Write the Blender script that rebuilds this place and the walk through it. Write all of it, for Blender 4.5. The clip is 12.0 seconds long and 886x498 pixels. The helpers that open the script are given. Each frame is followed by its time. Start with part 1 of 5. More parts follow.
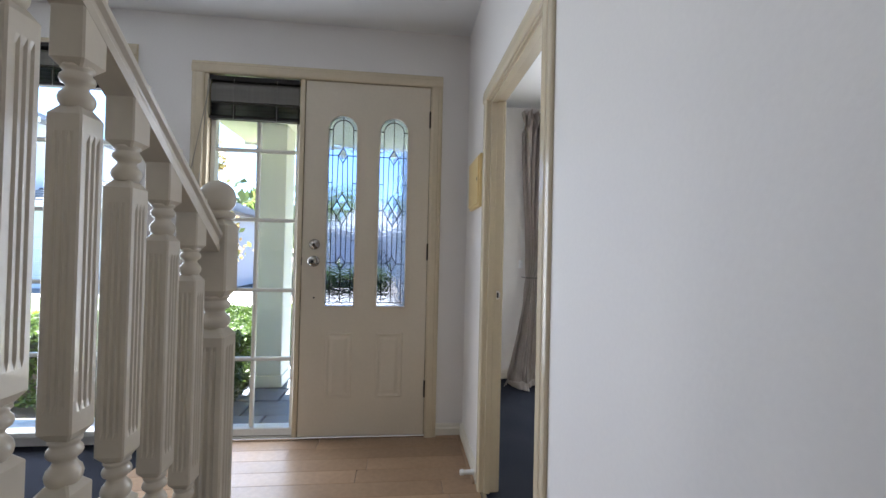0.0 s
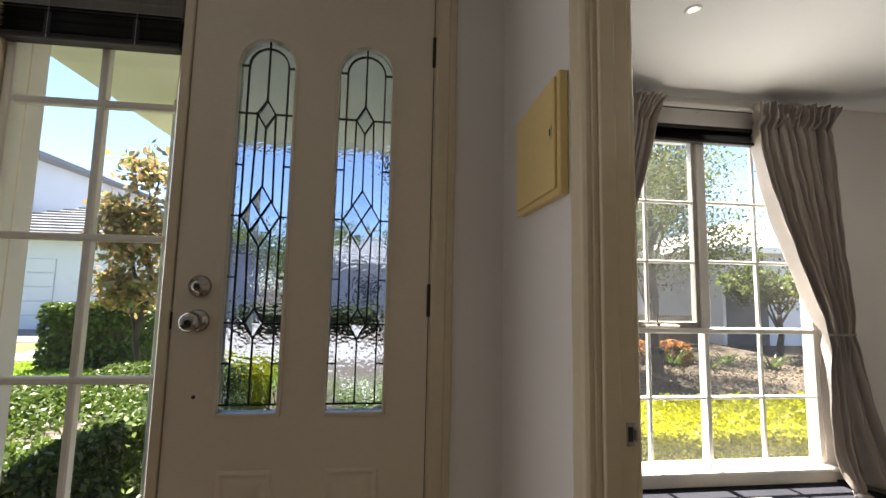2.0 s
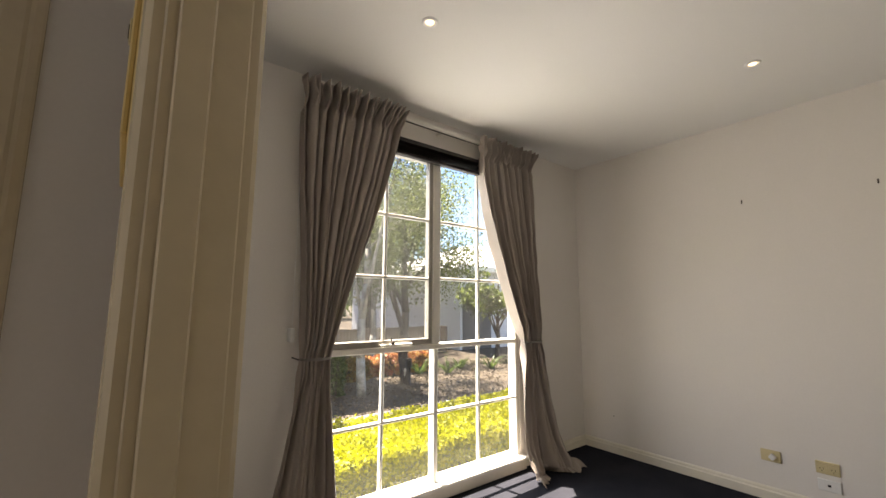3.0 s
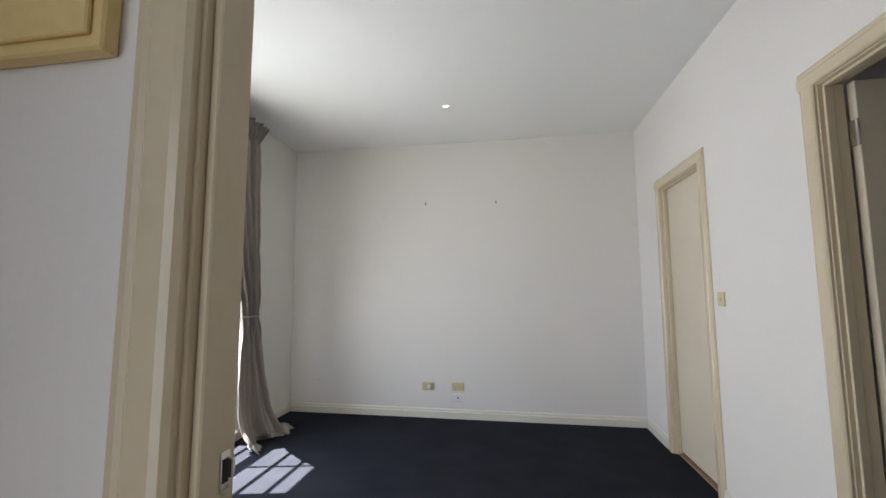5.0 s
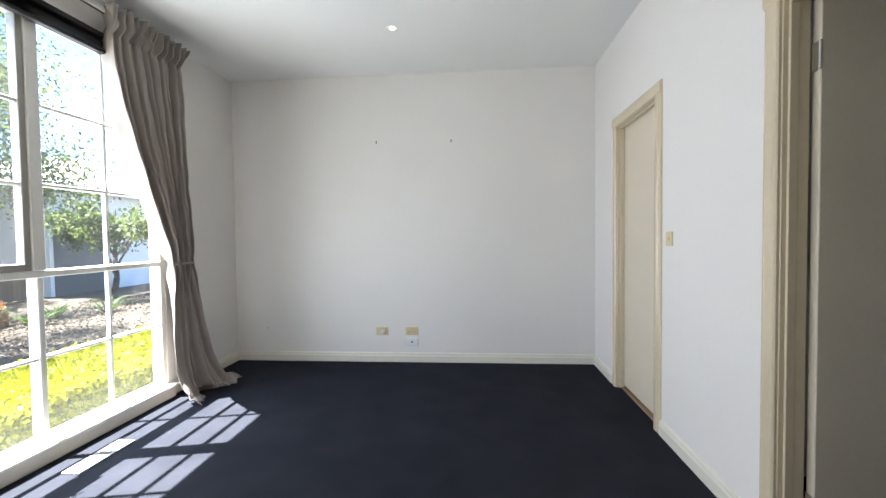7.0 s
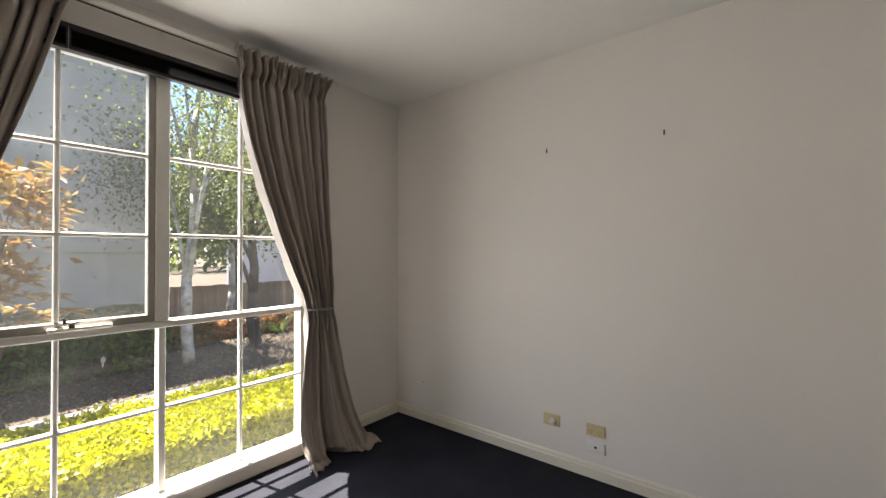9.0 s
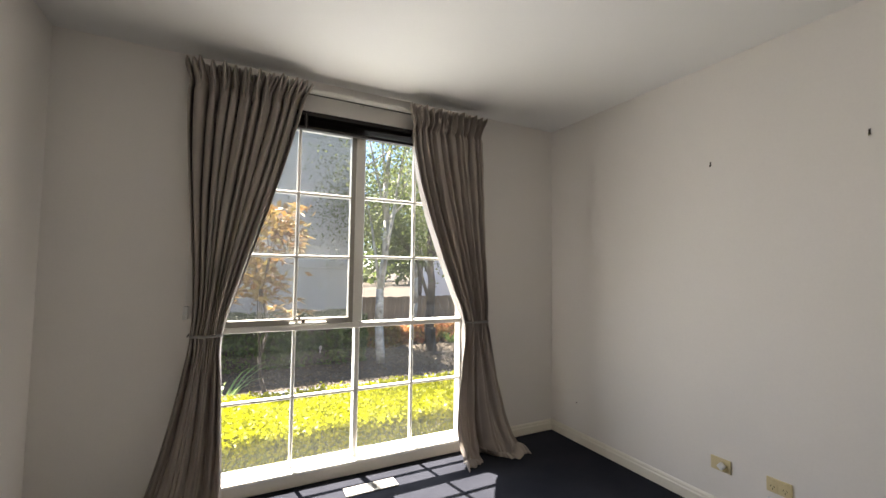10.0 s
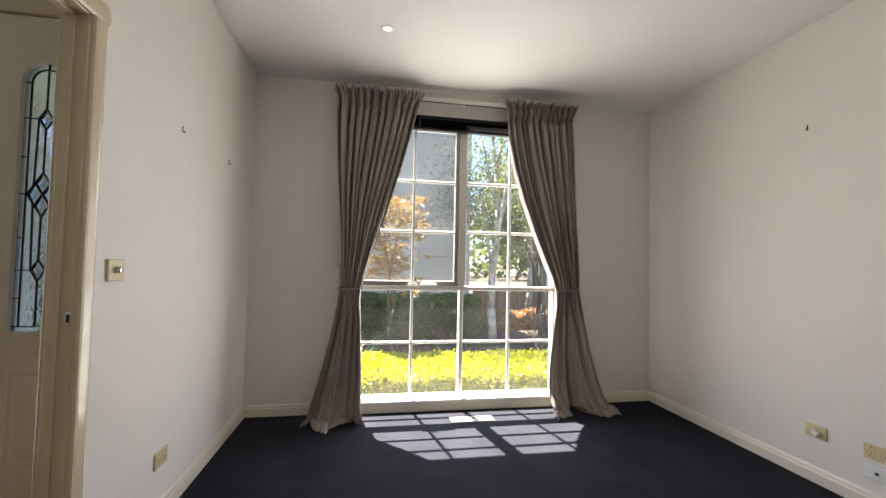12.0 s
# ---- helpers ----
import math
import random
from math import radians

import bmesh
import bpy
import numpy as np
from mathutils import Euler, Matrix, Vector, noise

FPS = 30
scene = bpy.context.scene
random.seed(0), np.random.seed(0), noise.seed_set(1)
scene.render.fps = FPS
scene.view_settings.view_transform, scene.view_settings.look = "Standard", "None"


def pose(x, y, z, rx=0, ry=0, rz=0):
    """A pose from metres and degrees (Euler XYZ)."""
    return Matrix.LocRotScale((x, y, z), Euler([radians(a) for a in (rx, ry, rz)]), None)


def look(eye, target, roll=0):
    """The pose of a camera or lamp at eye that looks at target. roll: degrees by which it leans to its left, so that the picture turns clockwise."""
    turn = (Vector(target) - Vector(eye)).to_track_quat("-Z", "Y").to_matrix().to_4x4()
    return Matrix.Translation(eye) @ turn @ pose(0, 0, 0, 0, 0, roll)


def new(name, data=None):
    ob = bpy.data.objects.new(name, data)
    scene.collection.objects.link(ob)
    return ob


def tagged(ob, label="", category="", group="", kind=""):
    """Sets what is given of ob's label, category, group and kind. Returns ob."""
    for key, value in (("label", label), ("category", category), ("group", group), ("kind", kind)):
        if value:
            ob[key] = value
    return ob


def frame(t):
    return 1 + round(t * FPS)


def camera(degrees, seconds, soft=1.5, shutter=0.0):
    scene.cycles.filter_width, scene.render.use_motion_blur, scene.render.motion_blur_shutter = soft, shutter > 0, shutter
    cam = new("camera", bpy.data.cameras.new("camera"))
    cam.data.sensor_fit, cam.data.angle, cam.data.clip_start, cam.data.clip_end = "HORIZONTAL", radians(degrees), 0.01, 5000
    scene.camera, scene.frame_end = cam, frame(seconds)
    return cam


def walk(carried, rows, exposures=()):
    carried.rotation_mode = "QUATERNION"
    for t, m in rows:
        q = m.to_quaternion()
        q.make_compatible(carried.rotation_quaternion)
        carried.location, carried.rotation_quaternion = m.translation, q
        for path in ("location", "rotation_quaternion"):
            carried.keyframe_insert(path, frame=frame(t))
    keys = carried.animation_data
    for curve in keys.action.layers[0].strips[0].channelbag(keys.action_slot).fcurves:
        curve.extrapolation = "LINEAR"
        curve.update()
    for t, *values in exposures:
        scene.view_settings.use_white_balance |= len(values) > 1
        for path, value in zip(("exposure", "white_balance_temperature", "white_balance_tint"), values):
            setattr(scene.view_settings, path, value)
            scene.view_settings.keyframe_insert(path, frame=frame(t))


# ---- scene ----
cam = camera(94.9, 12.0)
PATH = [
    (0, (0.633, 0.924, 1.222), (0.844, 2.912, 1.248), 1.3),
    (0.5, (0.525, 1.381, 1.292), (0.617, 3.378, 1.356), 1.3),
    (0.8, (0.508, 1.61, 1.296), (0.561, 3.608, 1.382), 1.3),
    (1, (0.53, 1.737, 1.308), (0.561, 3.734, 1.403), 1.3),
    (1.5, (0.602, 2.027, 1.29), (0.638, 4.022, 1.427), 1.3),
    (2, (0.7, 2.257, 1.28), (0.93, 4.234, 1.468), 1.2),
    (2.5, (0.879, 2.442, 1.29), (1.576, 4.3, 1.534), 0.8),
    (3, (1.066, 2.535, 1.312), (2.293, 4.091, 1.583), 0.3),
    (3.4, (1.151, 2.586, 1.302), (2.723, 3.789, 1.586), -0.1),
    (3.5, (1.15, 2.586, 1.301), (2.79, 3.695, 1.585), -0.2),
    (3.7, (1.136, 2.598, 1.297), (2.888, 3.521, 1.577), -0.3),
    (5.3, (0.54, 2.683, 1.179), (2.516, 2.946, 1.337), -0.4),
    (5.5, (0.455, 2.694, 1.145), (2.438, 2.92, 1.27), -0.6),
    (6, (0.423, 2.667, 1.118), (2.415, 2.834, 1.16), -0.7),
    (6.5, (0.596, 2.634, 1.15), (2.592, 2.752, 1.123), -0.7),
    (6.7, (0.693, 2.608, 1.166), (2.689, 2.729, 1.121), -0.7),
    (8.3, (1.78, 2.397, 1.345), (3.647, 3.113, 1.306), -0.6),
    (8.5, (1.891, 2.383, 1.367), (3.699, 3.238, 1.348), -0.5),
    (9, (2.109, 2.314, 1.399), (3.666, 3.57, 1.421), -0.1),
    (9.5, (2.134, 2.181, 1.434), (3.345, 3.771, 1.509), 0.4),
    (10, (2.087, 2.023, 1.417), (2.994, 3.802, 1.519), 0.8),
    (10.5, (2.07, 1.858, 1.362), (2.76, 3.732, 1.47), 1.0),
    (11, (2.091, 1.714, 1.315), (2.622, 3.639, 1.419), 1.1),
    (11.5, (2.094, 1.628, 1.252), (2.508, 3.582, 1.354), 1.2),
    (12, (2.102, 1.478, 1.215), (2.451, 3.446, 1.293), 1.2),
]
EXPOSURES = [(0.0, 4.1, 5842, 12), (0.5, 3.88, 6080, 12), (1.0, 3.55, 6270, 12), (1.5, 3.25, 7030, 13), (2.0, 3.15, 7030, 14), (2.5, 3.18, 7885, 17), (3.0, 3.1, 7600, 16), (3.2, 3.18, 6840, 12), (3.5, 3.23, 6602, 11), (5.3, 3.64, 6080, 12), (6.7, 3.93, 5890, 10), (8.3, 3.16, 6745, 13), (9.0, 3.05, 6935, 15), (9.5, 3.09, 6935, 15), (10.0, 3.2, 6840, 14), (12.0, 3.41, 6792, 14)]
walk(cam, [(t, look(eye, target, roll)) for t, eye, target, roll in PATH], EXPOSURES)

# ---- world, sun and lamps ----
SUN_TO = Vector((-0.078, 0.376, 0.925)).normalized()
world = bpy.data.worlds.new("world")
scene.world = world
world.use_nodes = True
wn = world.node_tree.nodes
sky = wn.new("ShaderNodeTexSky")
sky.sky_type = "NISHITA"
sky.sun_disc = False
sky.air_density, sky.dust_density, sky.ozone_density = 0.8, 0.0, 3.0
sky.sun_elevation = math.asin(SUN_TO.z)
sky.sun_rotation = math.atan2(SUN_TO.x, SUN_TO.y)
world.node_tree.links.new(sky.outputs[0], wn["Background"].inputs[0])
wn["Background"].inputs[1].default_value = 0.05

sun_data = bpy.data.lights.new("sun", "SUN")
sun_data.energy, sun_data.angle, sun_data.color = 5.0, radians(0.53), (1.0, 0.95, 0.87)
sun = new("sun", sun_data)
sun.matrix_world = look(SUN_TO * 40, (0, 0, 0))


def window_lamp(name, x, y, z, w, h, power, color=(0.93, 0.96, 1.0), rot=(-90, 0, 0)):
    """Stands in for the sky's light in a window's opening."""
    data = bpy.data.lights.new(name, "AREA")
    data.shape, data.size, data.size_y, data.energy, data.color = "RECTANGLE", w, h, power, color
    ob = new(name, data)
    ob.matrix_world = pose(x, y, z, *rot)
    return ob


window_lamp("window_light", 2.87, 5.06, 1.25, 1.68, 2.2, 6)
window_lamp("window_light", -1.86, 3.692, 1.15, 1.45, 2.0, 3.6)
window_lamp("window_light", -0.32, 3.694, 1.05, 0.50, 1.9, 1.0)

# ---- materials ----


def material(name, color, rough=0.5, metal=0.0, vary=0.06, scale=6.0, fine=60.0, bump=0.05, spec=0.5, coat=0.0, sheen=0.0, second=None, rand=0.0):
    """A painted or natural surface: colour that varies at two scales, with fine relief."""
    m = bpy.data.materials.new(name)
    m.use_nodes = True
    nt = m.node_tree
    n, link = nt.nodes, nt.links.new
    b = n["Principled BSDF"]
    tc = n.new("ShaderNodeTexCoord")
    big, small = n.new("ShaderNodeTexNoise"), n.new("ShaderNodeTexNoise")
    big.inputs["Scale"].default_value, big.inputs["Detail"].default_value = scale, 4
    small.inputs["Scale"].default_value, small.inputs["Detail"].default_value = fine, 6
    link(tc.outputs["Object"], big.inputs["Vector"])
    link(tc.outputs["Object"], small.inputs["Vector"])
    mix = n.new("ShaderNodeMix")
    mix.data_type = "RGBA"
    c2 = second or tuple(c * (1 - 2.2 * vary) for c in color)
    mix.inputs[6].default_value, mix.inputs[7].default_value = (*color, 1), (*c2, 1)
    ramp = n.new("ShaderNodeMapRange")
    ramp.inputs[1].default_value, ramp.inputs[2].default_value = 0.35, 0.7
    link(big.outputs["Fac"], ramp.inputs[0])
    link(ramp.outputs[0], mix.inputs[0])
    hsv = n.new("ShaderNodeHueSaturation")
    val = n.new("ShaderNodeMapRange")
    val.inputs[1].default_value, val.inputs[2].default_value = 0.3, 0.7
    val.inputs[3].default_value, val.inputs[4].default_value = 1 - vary, 1 + vary
    link(small.outputs["Fac"], val.inputs[0])
    last = val.outputs[0]
    if rand:
        info = n.new("ShaderNodeObjectInfo")
        rr = n.new("ShaderNodeMapRange")
        rr.inputs[3].default_value, rr.inputs[4].default_value = 1 - rand, 1 + rand
        link(info.outputs["Random"], rr.inputs[0])
        mul = n.new("ShaderNodeMath")
        mul.operation = "MULTIPLY"
        link(rr.outputs[0], mul.inputs[0])
        link(last, mul.inputs[1])
        last = mul.outputs[0]
    link(mix.outputs[2], hsv.inputs["Color"])
    link(last, hsv.inputs["Value"])
    link(hsv.outputs[0], b.inputs["Base Color"])
    b.inputs["Roughness"].default_value, b.inputs["Metallic"].default_value = rough, metal
    b.inputs["Specular IOR Level"].default_value = spec
    b.inputs["Coat Weight"].default_value, b.inputs["Sheen Weight"].default_value = coat, sheen
    if bump:
        bp = n.new("ShaderNodeBump")
        bp.inputs["Strength"].default_value, bp.inputs["Distance"].default_value = bump, 0.01
        link(small.outputs["Fac"], bp.inputs["Height"])
        link(bp.outputs[0], b.inputs["Normal"])
    return m


def leafy(name, color, second, rough=0.5, through_light=0.35):
    """Leaves, each its own shade, that let some light through."""
    m = bpy.data.materials.new(name)
    m.use_nodes = True
    nt = m.node_tree
    n, link = nt.nodes, nt.links.new
    b = n["Principled BSDF"]
    geo = n.new("ShaderNodeNewGeometry")
    mix = n.new("ShaderNodeMix")
    mix.data_type = "RGBA"
    mix.inputs[6].default_value, mix.inputs[7].default_value = (*color, 1), (*second, 1)
    link(geo.outputs["Random Per Island"], mix.inputs[0])
    link(mix.outputs[2], b.inputs["Base Color"])
    b.inputs["Roughness"].default_value = rough
    tr = n.new("ShaderNodeBsdfTranslucent")
    link(mix.outputs[2], tr.inputs["Color"])
    ms = n.new("ShaderNodeMixShader")
    ms.inputs[0].default_value = through_light
    link(b.outputs[0], ms.inputs[1])
    link(tr.outputs[0], ms.inputs[2])
    link(ms.outputs[0], n["Material Output"].inputs[0])
    return m


def glass(name, rough=0.0, bump=0.0, scale=40.0, tint=(0.97, 0.985, 0.98), dust=0.0, splash=0.0):
    """Thin window glass: clear, with a faint gloss; bump makes it a patterned glass."""
    m = bpy.data.materials.new(name)
    m.use_nodes = True
    nt = m.node_tree
    n, link = nt.nodes, nt.links.new
    n.remove(n["Principled BSDF"])
    if bump:
        clear = n.new("ShaderNodeBsdfRefraction")
        clear.inputs["IOR"].default_value, clear.inputs["Roughness"].default_value = 1.25, rough
    else:
        clear = n.new("ShaderNodeBsdfTransparent")
    clear.inputs["Color"].default_value = (*tint, 1)
    gloss = n.new("ShaderNodeBsdfGlossy")
    gloss.inputs["Roughness"].default_value = 0.02
    facing = n.new("ShaderNodeLayerWeight")
    facing.inputs["Blend"].default_value = 0.5
    power = n.new("ShaderNodeMath")
    power.operation, power.inputs[1].default_value = "POWER", 5.0
    gain = n.new("ShaderNodeMath")
    gain.operation, gain.inputs[1].default_value, gain.inputs[2].default_value = "MULTIPLY_ADD", 0.9, 0.035
    link(facing.outputs["Facing"], power.inputs[0])
    link(power.outputs[0], gain.inputs[0])
    ms = n.new("ShaderNodeMixShader")
    link(gain.outputs[0], ms.inputs[0])
    link(clear.outputs[0], ms.inputs[1])
    link(gloss.outputs[0], ms.inputs[2])
    out = ms
    if dust:
        haze, add = n.new("ShaderNodeBsdfTranslucent"), n.new("ShaderNodeMixShader")
        haze.inputs["Color"].default_value = (0.9, 0.9, 0.88, 1)
        tcd, nd, rd = n.new("ShaderNodeTexCoord"), n.new("ShaderNodeTexNoise"), n.new("ShaderNodeMapRange")
        nd.inputs["Scale"].default_value, nd.inputs["Detail"].default_value = 3.5, 6
        rd.inputs[1].default_value, rd.inputs[2].default_value = 0.3, 0.75
        rd.inputs[3].default_value, rd.inputs[4].default_value = dust * 0.5, dust * 1.8
        link(tcd.outputs["Object"], nd.inputs["Vector"])
        link(nd.outputs["Fac"], rd.inputs[0])
        low, height, total = n.new("ShaderNodeMapRange"), n.new("ShaderNodeSeparateXYZ"), n.new("ShaderNodeMath")
        link(tcd.outputs["Object"], height.inputs[0])
        link(height.outputs["Z"], low.inputs[0])
        low.inputs[1].default_value, low.inputs[2].default_value = 0.10, 0.40
        low.inputs[3].default_value, low.inputs[4].default_value = 1.0, 0.0
        total.operation, total.inputs[1].default_value = "MULTIPLY_ADD", splash
        link(low.outputs[0], total.inputs[0])
        link(rd.outputs[0], total.inputs[2])
        link(total.outputs[0], add.inputs[0])
        link(ms.outputs[0], add.inputs[1])
        link(haze.outputs[0], add.inputs[2])
        out = add
    link(out.outputs[0], n["Material Output"].inputs[0])
    if bump:
        tc = n.new("ShaderNodeTexCoord")
        no = n.new("ShaderNodeTexNoise")
        no.inputs["Scale"].default_value, no.inputs["Detail"].default_value = scale, 1
        bp = n.new("ShaderNodeBump")
        bp.inputs["Strength"].default_value, bp.inputs["Distance"].default_value = bump, 0.01
        link(tc.outputs["Object"], no.inputs["Vector"])
        link(no.outputs["Fac"], bp.inputs["Height"])
        for s in (clear, gloss):
            link(bp.outputs[0], s.inputs["Normal"])
    return m


def lamp_glow(name, color, power):
    m = bpy.data.materials.new(name)
    m.use_nodes = True
    b = m.node_tree.nodes["Principled BSDF"]
    b.inputs["Emission Color"].default_value = (*color, 1)
    b.inputs["Emission Strength"].default_value = power
    return m


M_WALL = material("wall paint", (0.790, 0.758, 0.722), 0.6, vary=0.012, scale=1.3, fine=90, bump=0.035, spec=0.3)
M_CEIL = material("ceiling paint", (0.80, 0.80, 0.79), 0.8, vary=0.01, scale=1.0, fine=120, bump=0.03, spec=0.2)
M_TRIM = material("cream gloss enamel", (0.64, 0.545, 0.385), 0.22, vary=0.025, scale=3, fine=35, bump=0.03, coat=0.2)
M_DOOR = material("cream door enamel", (0.70, 0.62, 0.49), 0.35, vary=0.02, scale=2.5, fine=50, bump=0.025)
M_BASE = material("cream skirting enamel", (0.76, 0.72, 0.62), 0.3, vary=0.02, scale=4, fine=50, bump=0.02)
M_FRAME = material("cream window paint", (0.78, 0.76, 0.70), 0.35, vary=0.03, scale=5, fine=70, bump=0.05)
M_SASH = material("grey aluminium sash", (0.36, 0.34, 0.30), 0.4, metal=0.3, vary=0.03, bump=0.02)
M_CARPET = material("dark navy carpet", (0.0215, 0.0232, 0.0300), 0.95, vary=0.25, scale=3.5, fine=420, bump=0.5, spec=0.05, second=(0.0285, 0.0305, 0.0385))
M_STAIR = material("cream stair enamel", (0.57, 0.505, 0.405), 0.28, vary=0.03, scale=5, fine=40, bump=0.05, coat=0.15)
M_WOOD = material("oak floorboard", (0.35, 0.235, 0.145), 0.38, vary=0.10, scale=2.2, fine=34, bump=0.05, second=(0.29, 0.185, 0.11), rand=0.10)
M_CURTAIN = material("taupe curtain cloth", (0.41, 0.355, 0.312), 0.5, vary=0.05, scale=5, fine=420, bump=0.06, spec=0.35, sheen=0.08)


def let_light_through(mat, color, share):
    """Thin cloth: part of the light that falls on one side shows on the other."""
    n, link = mat.node_tree.nodes, mat.node_tree.links.new
    tr, ms = n.new("ShaderNodeBsdfTranslucent"), n.new("ShaderNodeMixShader")
    tr.inputs["Color"].default_value = (*color, 1)
    ms.inputs[0].default_value = share
    link(n["Principled BSDF"].outputs[0], ms.inputs[1])
    link(tr.outputs[0], ms.inputs[2])
    link(ms.outputs[0], n["Material Output"].inputs[0])


let_light_through(M_CURTAIN, (0.36, 0.31, 0.27), 0.14)
# One blind colour in two copies: shaded here, lit in the next line.
M_BLIND = material("shaded brown slat", (0.022, 0.018, 0.017), 0.6, vary=0.10, bump=0.02, spec=0.25)
M_LITSLAT = material("lit grey-brown slat", (0.19, 0.175, 0.15), 0.45, vary=0.08, bump=0.02)
M_VENT = material("off-white vent metal", (0.32, 0.305, 0.28), 0.5, vary=0.05, bump=0.02)
M_RAIL = material("dark stained rail", (0.02, 0.015, 0.013), 0.4, vary=0.1)
M_METER = material("yellowed meter box paint", (0.77, 0.58, 0.25), 0.4, vary=0.03, scale=4, bump=0.03)
M_PLATE = material("aged cream plastic", (0.66, 0.56, 0.33), 0.35, vary=0.03, bump=0.0)
M_WHITE = material("white plastic", (0.80, 0.80, 0.79), 0.35, vary=0.02, bump=0.0)
M_CHROME = material("worn chrome", (0.72, 0.70, 0.67), 0.16, metal=1.0, vary=0.05, bump=0.02)
M_STEEL = material("tarnished chrome", (0.42, 0.40, 0.38), 0.2, metal=1.0, vary=0.1, bump=0.02)
M_BRONZE = material("dark hinge metal", (0.055, 0.045, 0.035), 0.4, metal=0.8, vary=0.1)
M_BLACK = material("black slot", (0.012, 0.012, 0.012), 0.6, vary=0.0, bump=0.0)
M_LEAD = material("lead came", (0.014, 0.014, 0.016), 0.6, metal=0.0, vary=0.1, spec=0.2)
M_CORD = material("grey cord", (0.25, 0.24, 0.22), 0.8, vary=0.05)
def screen(name, cover=0.2):
    """A fine insect screen, mostly open."""
    m = bpy.data.materials.new(name)
    m.use_nodes = True
    n, link = m.node_tree.nodes, m.node_tree.links.new
    b = n["Principled BSDF"]
    b.inputs["Base Color"].default_value, b.inputs["Roughness"].default_value = (0.13, 0.135, 0.14, 1), 0.7
    clear, ms = n.new("ShaderNodeBsdfTransparent"), n.new("ShaderNodeMixShader")
    tc, no, rng_node = n.new("ShaderNodeTexCoord"), n.new("ShaderNodeTexNoise"), n.new("ShaderNodeMapRange")
    no.inputs["Scale"].default_value = 14
    rng_node.inputs[3].default_value, rng_node.inputs[4].default_value = cover * 0.8, cover * 1.2
    link(tc.outputs["Object"], no.inputs["Vector"])
    link(no.outputs["Fac"], rng_node.inputs[0])
    link(rng_node.outputs[0], ms.inputs[0])
    link(clear.outputs[0], ms.inputs[1])
    link(b.outputs[0], ms.inputs[2])
    link(ms.outputs[0], n["Material Output"].inputs[0])
    return m


M_SCREEN = screen("grey insect screen")
M_GLASS = glass("window glass", dust=0.003, splash=0.012)
M_PATTERN = glass("patterned glass", 0.02, 0.5, 62, (0.58, 0.63, 0.71))
M_BEVEL = glass("bevelled glass", 0.0, 0.6, 14, (0.95, 0.97, 1.0))
M_LAMP = lamp_glow("warm lamp", (1.0, 0.74, 0.42), 0.4)
M_SLATE = material("slate paver", (0.12, 0.135, 0.16), 0.5, vary=0.15, scale=5, fine=40, bump=0.3, rand=0.25)
M_GROUT = material("dark grout", (0.075, 0.075, 0.08), 0.9, vary=0.1)
M_RENDER = material("pale cement render", (0.74, 0.74, 0.64), 0.85, vary=0.05, scale=2, fine=120, bump=0.25)
M_SOFFIT = material("cream soffit", (0.76, 0.76, 0.62), 0.7, vary=0.03, bump=0.05)
M_GREYWALL = material("grey house render", (0.45, 0.45, 0.455), 0.85, vary=0.05, scale=0.6, fine=30, bump=0.2)
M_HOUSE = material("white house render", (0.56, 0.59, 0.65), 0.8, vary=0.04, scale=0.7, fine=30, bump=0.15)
# Near-white, so the sun's glare sits in the roof colour.
M_PALEROOF = material("roof whitened by sun glare", (0.72, 0.72, 0.73), 0.5, vary=0.05, scale=1, fine=20, bump=0.2)
M_TILE = material("grey roof tile", (0.20, 0.21, 0.23), 0.7, vary=0.15, scale=3, fine=20, bump=0.4)
M_LAWN = material("lawn soil", (0.10, 0.16, 0.02), 0.9, vary=0.2, scale=2.5, fine=60, bump=0.6)
M_MULCH = material("dry bark mulch", (0.066, 0.049, 0.033), 0.95, vary=0.3, scale=1.1, fine=45, bump=0.9, second=(0.035, 0.026, 0.019))
M_GREYSTRIP = material("grey ground strip", (0.17, 0.17, 0.18), 0.9, vary=0.15, scale=1.5, fine=80, bump=0.4)
M_CONCRETE = material("pale concrete", (0.20, 0.195, 0.185), 0.85, vary=0.08, scale=1.5, fine=60, bump=0.3)
M_FENCE = material("weathered paling", (0.19, 0.135, 0.09), 0.85, vary=0.15, scale=3, fine=30, bump=0.3, rand=0.2)
M_BARK = material("dark bark", (0.07, 0.055, 0.045), 0.9, vary=0.3, scale=8, fine=50, bump=0.8)
M_BIRCH = material("white birch bark", (0.40, 0.39, 0.365), 0.8, vary=0.15, scale=7, fine=40, bump=0.4, second=(0.10, 0.09, 0.08))
M_HEDGE = leafy("dark hedge leaf", (0.0338, 0.0638, 0.012), (0.0975, 0.15, 0.0263))
M_LIME = leafy("lime hedge leaf", (0.29, 0.31, 0.004), (0.40, 0.39, 0.006), 0.5, 0.5)
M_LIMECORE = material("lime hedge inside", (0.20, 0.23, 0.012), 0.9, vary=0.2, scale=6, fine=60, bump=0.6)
M_GRASS = leafy("grass blade", (0.16, 0.27, 0.02), (0.30, 0.42, 0.03), 0.6, 0.4)
M_BIRCHLEAF = leafy("birch leaf", (0.080, 0.105, 0.028), (0.155, 0.18, 0.058), 0.5, 0.62)
M_TREELEAF = leafy("tree leaf", (0.055, 0.080, 0.020), (0.12, 0.15, 0.042), 0.5, 0.6)
M_MAGNOLIA = leafy("bronze magnolia leaf", (0.12, 0.16, 0.05), (0.40, 0.25, 0.11), 0.35, 0.4)
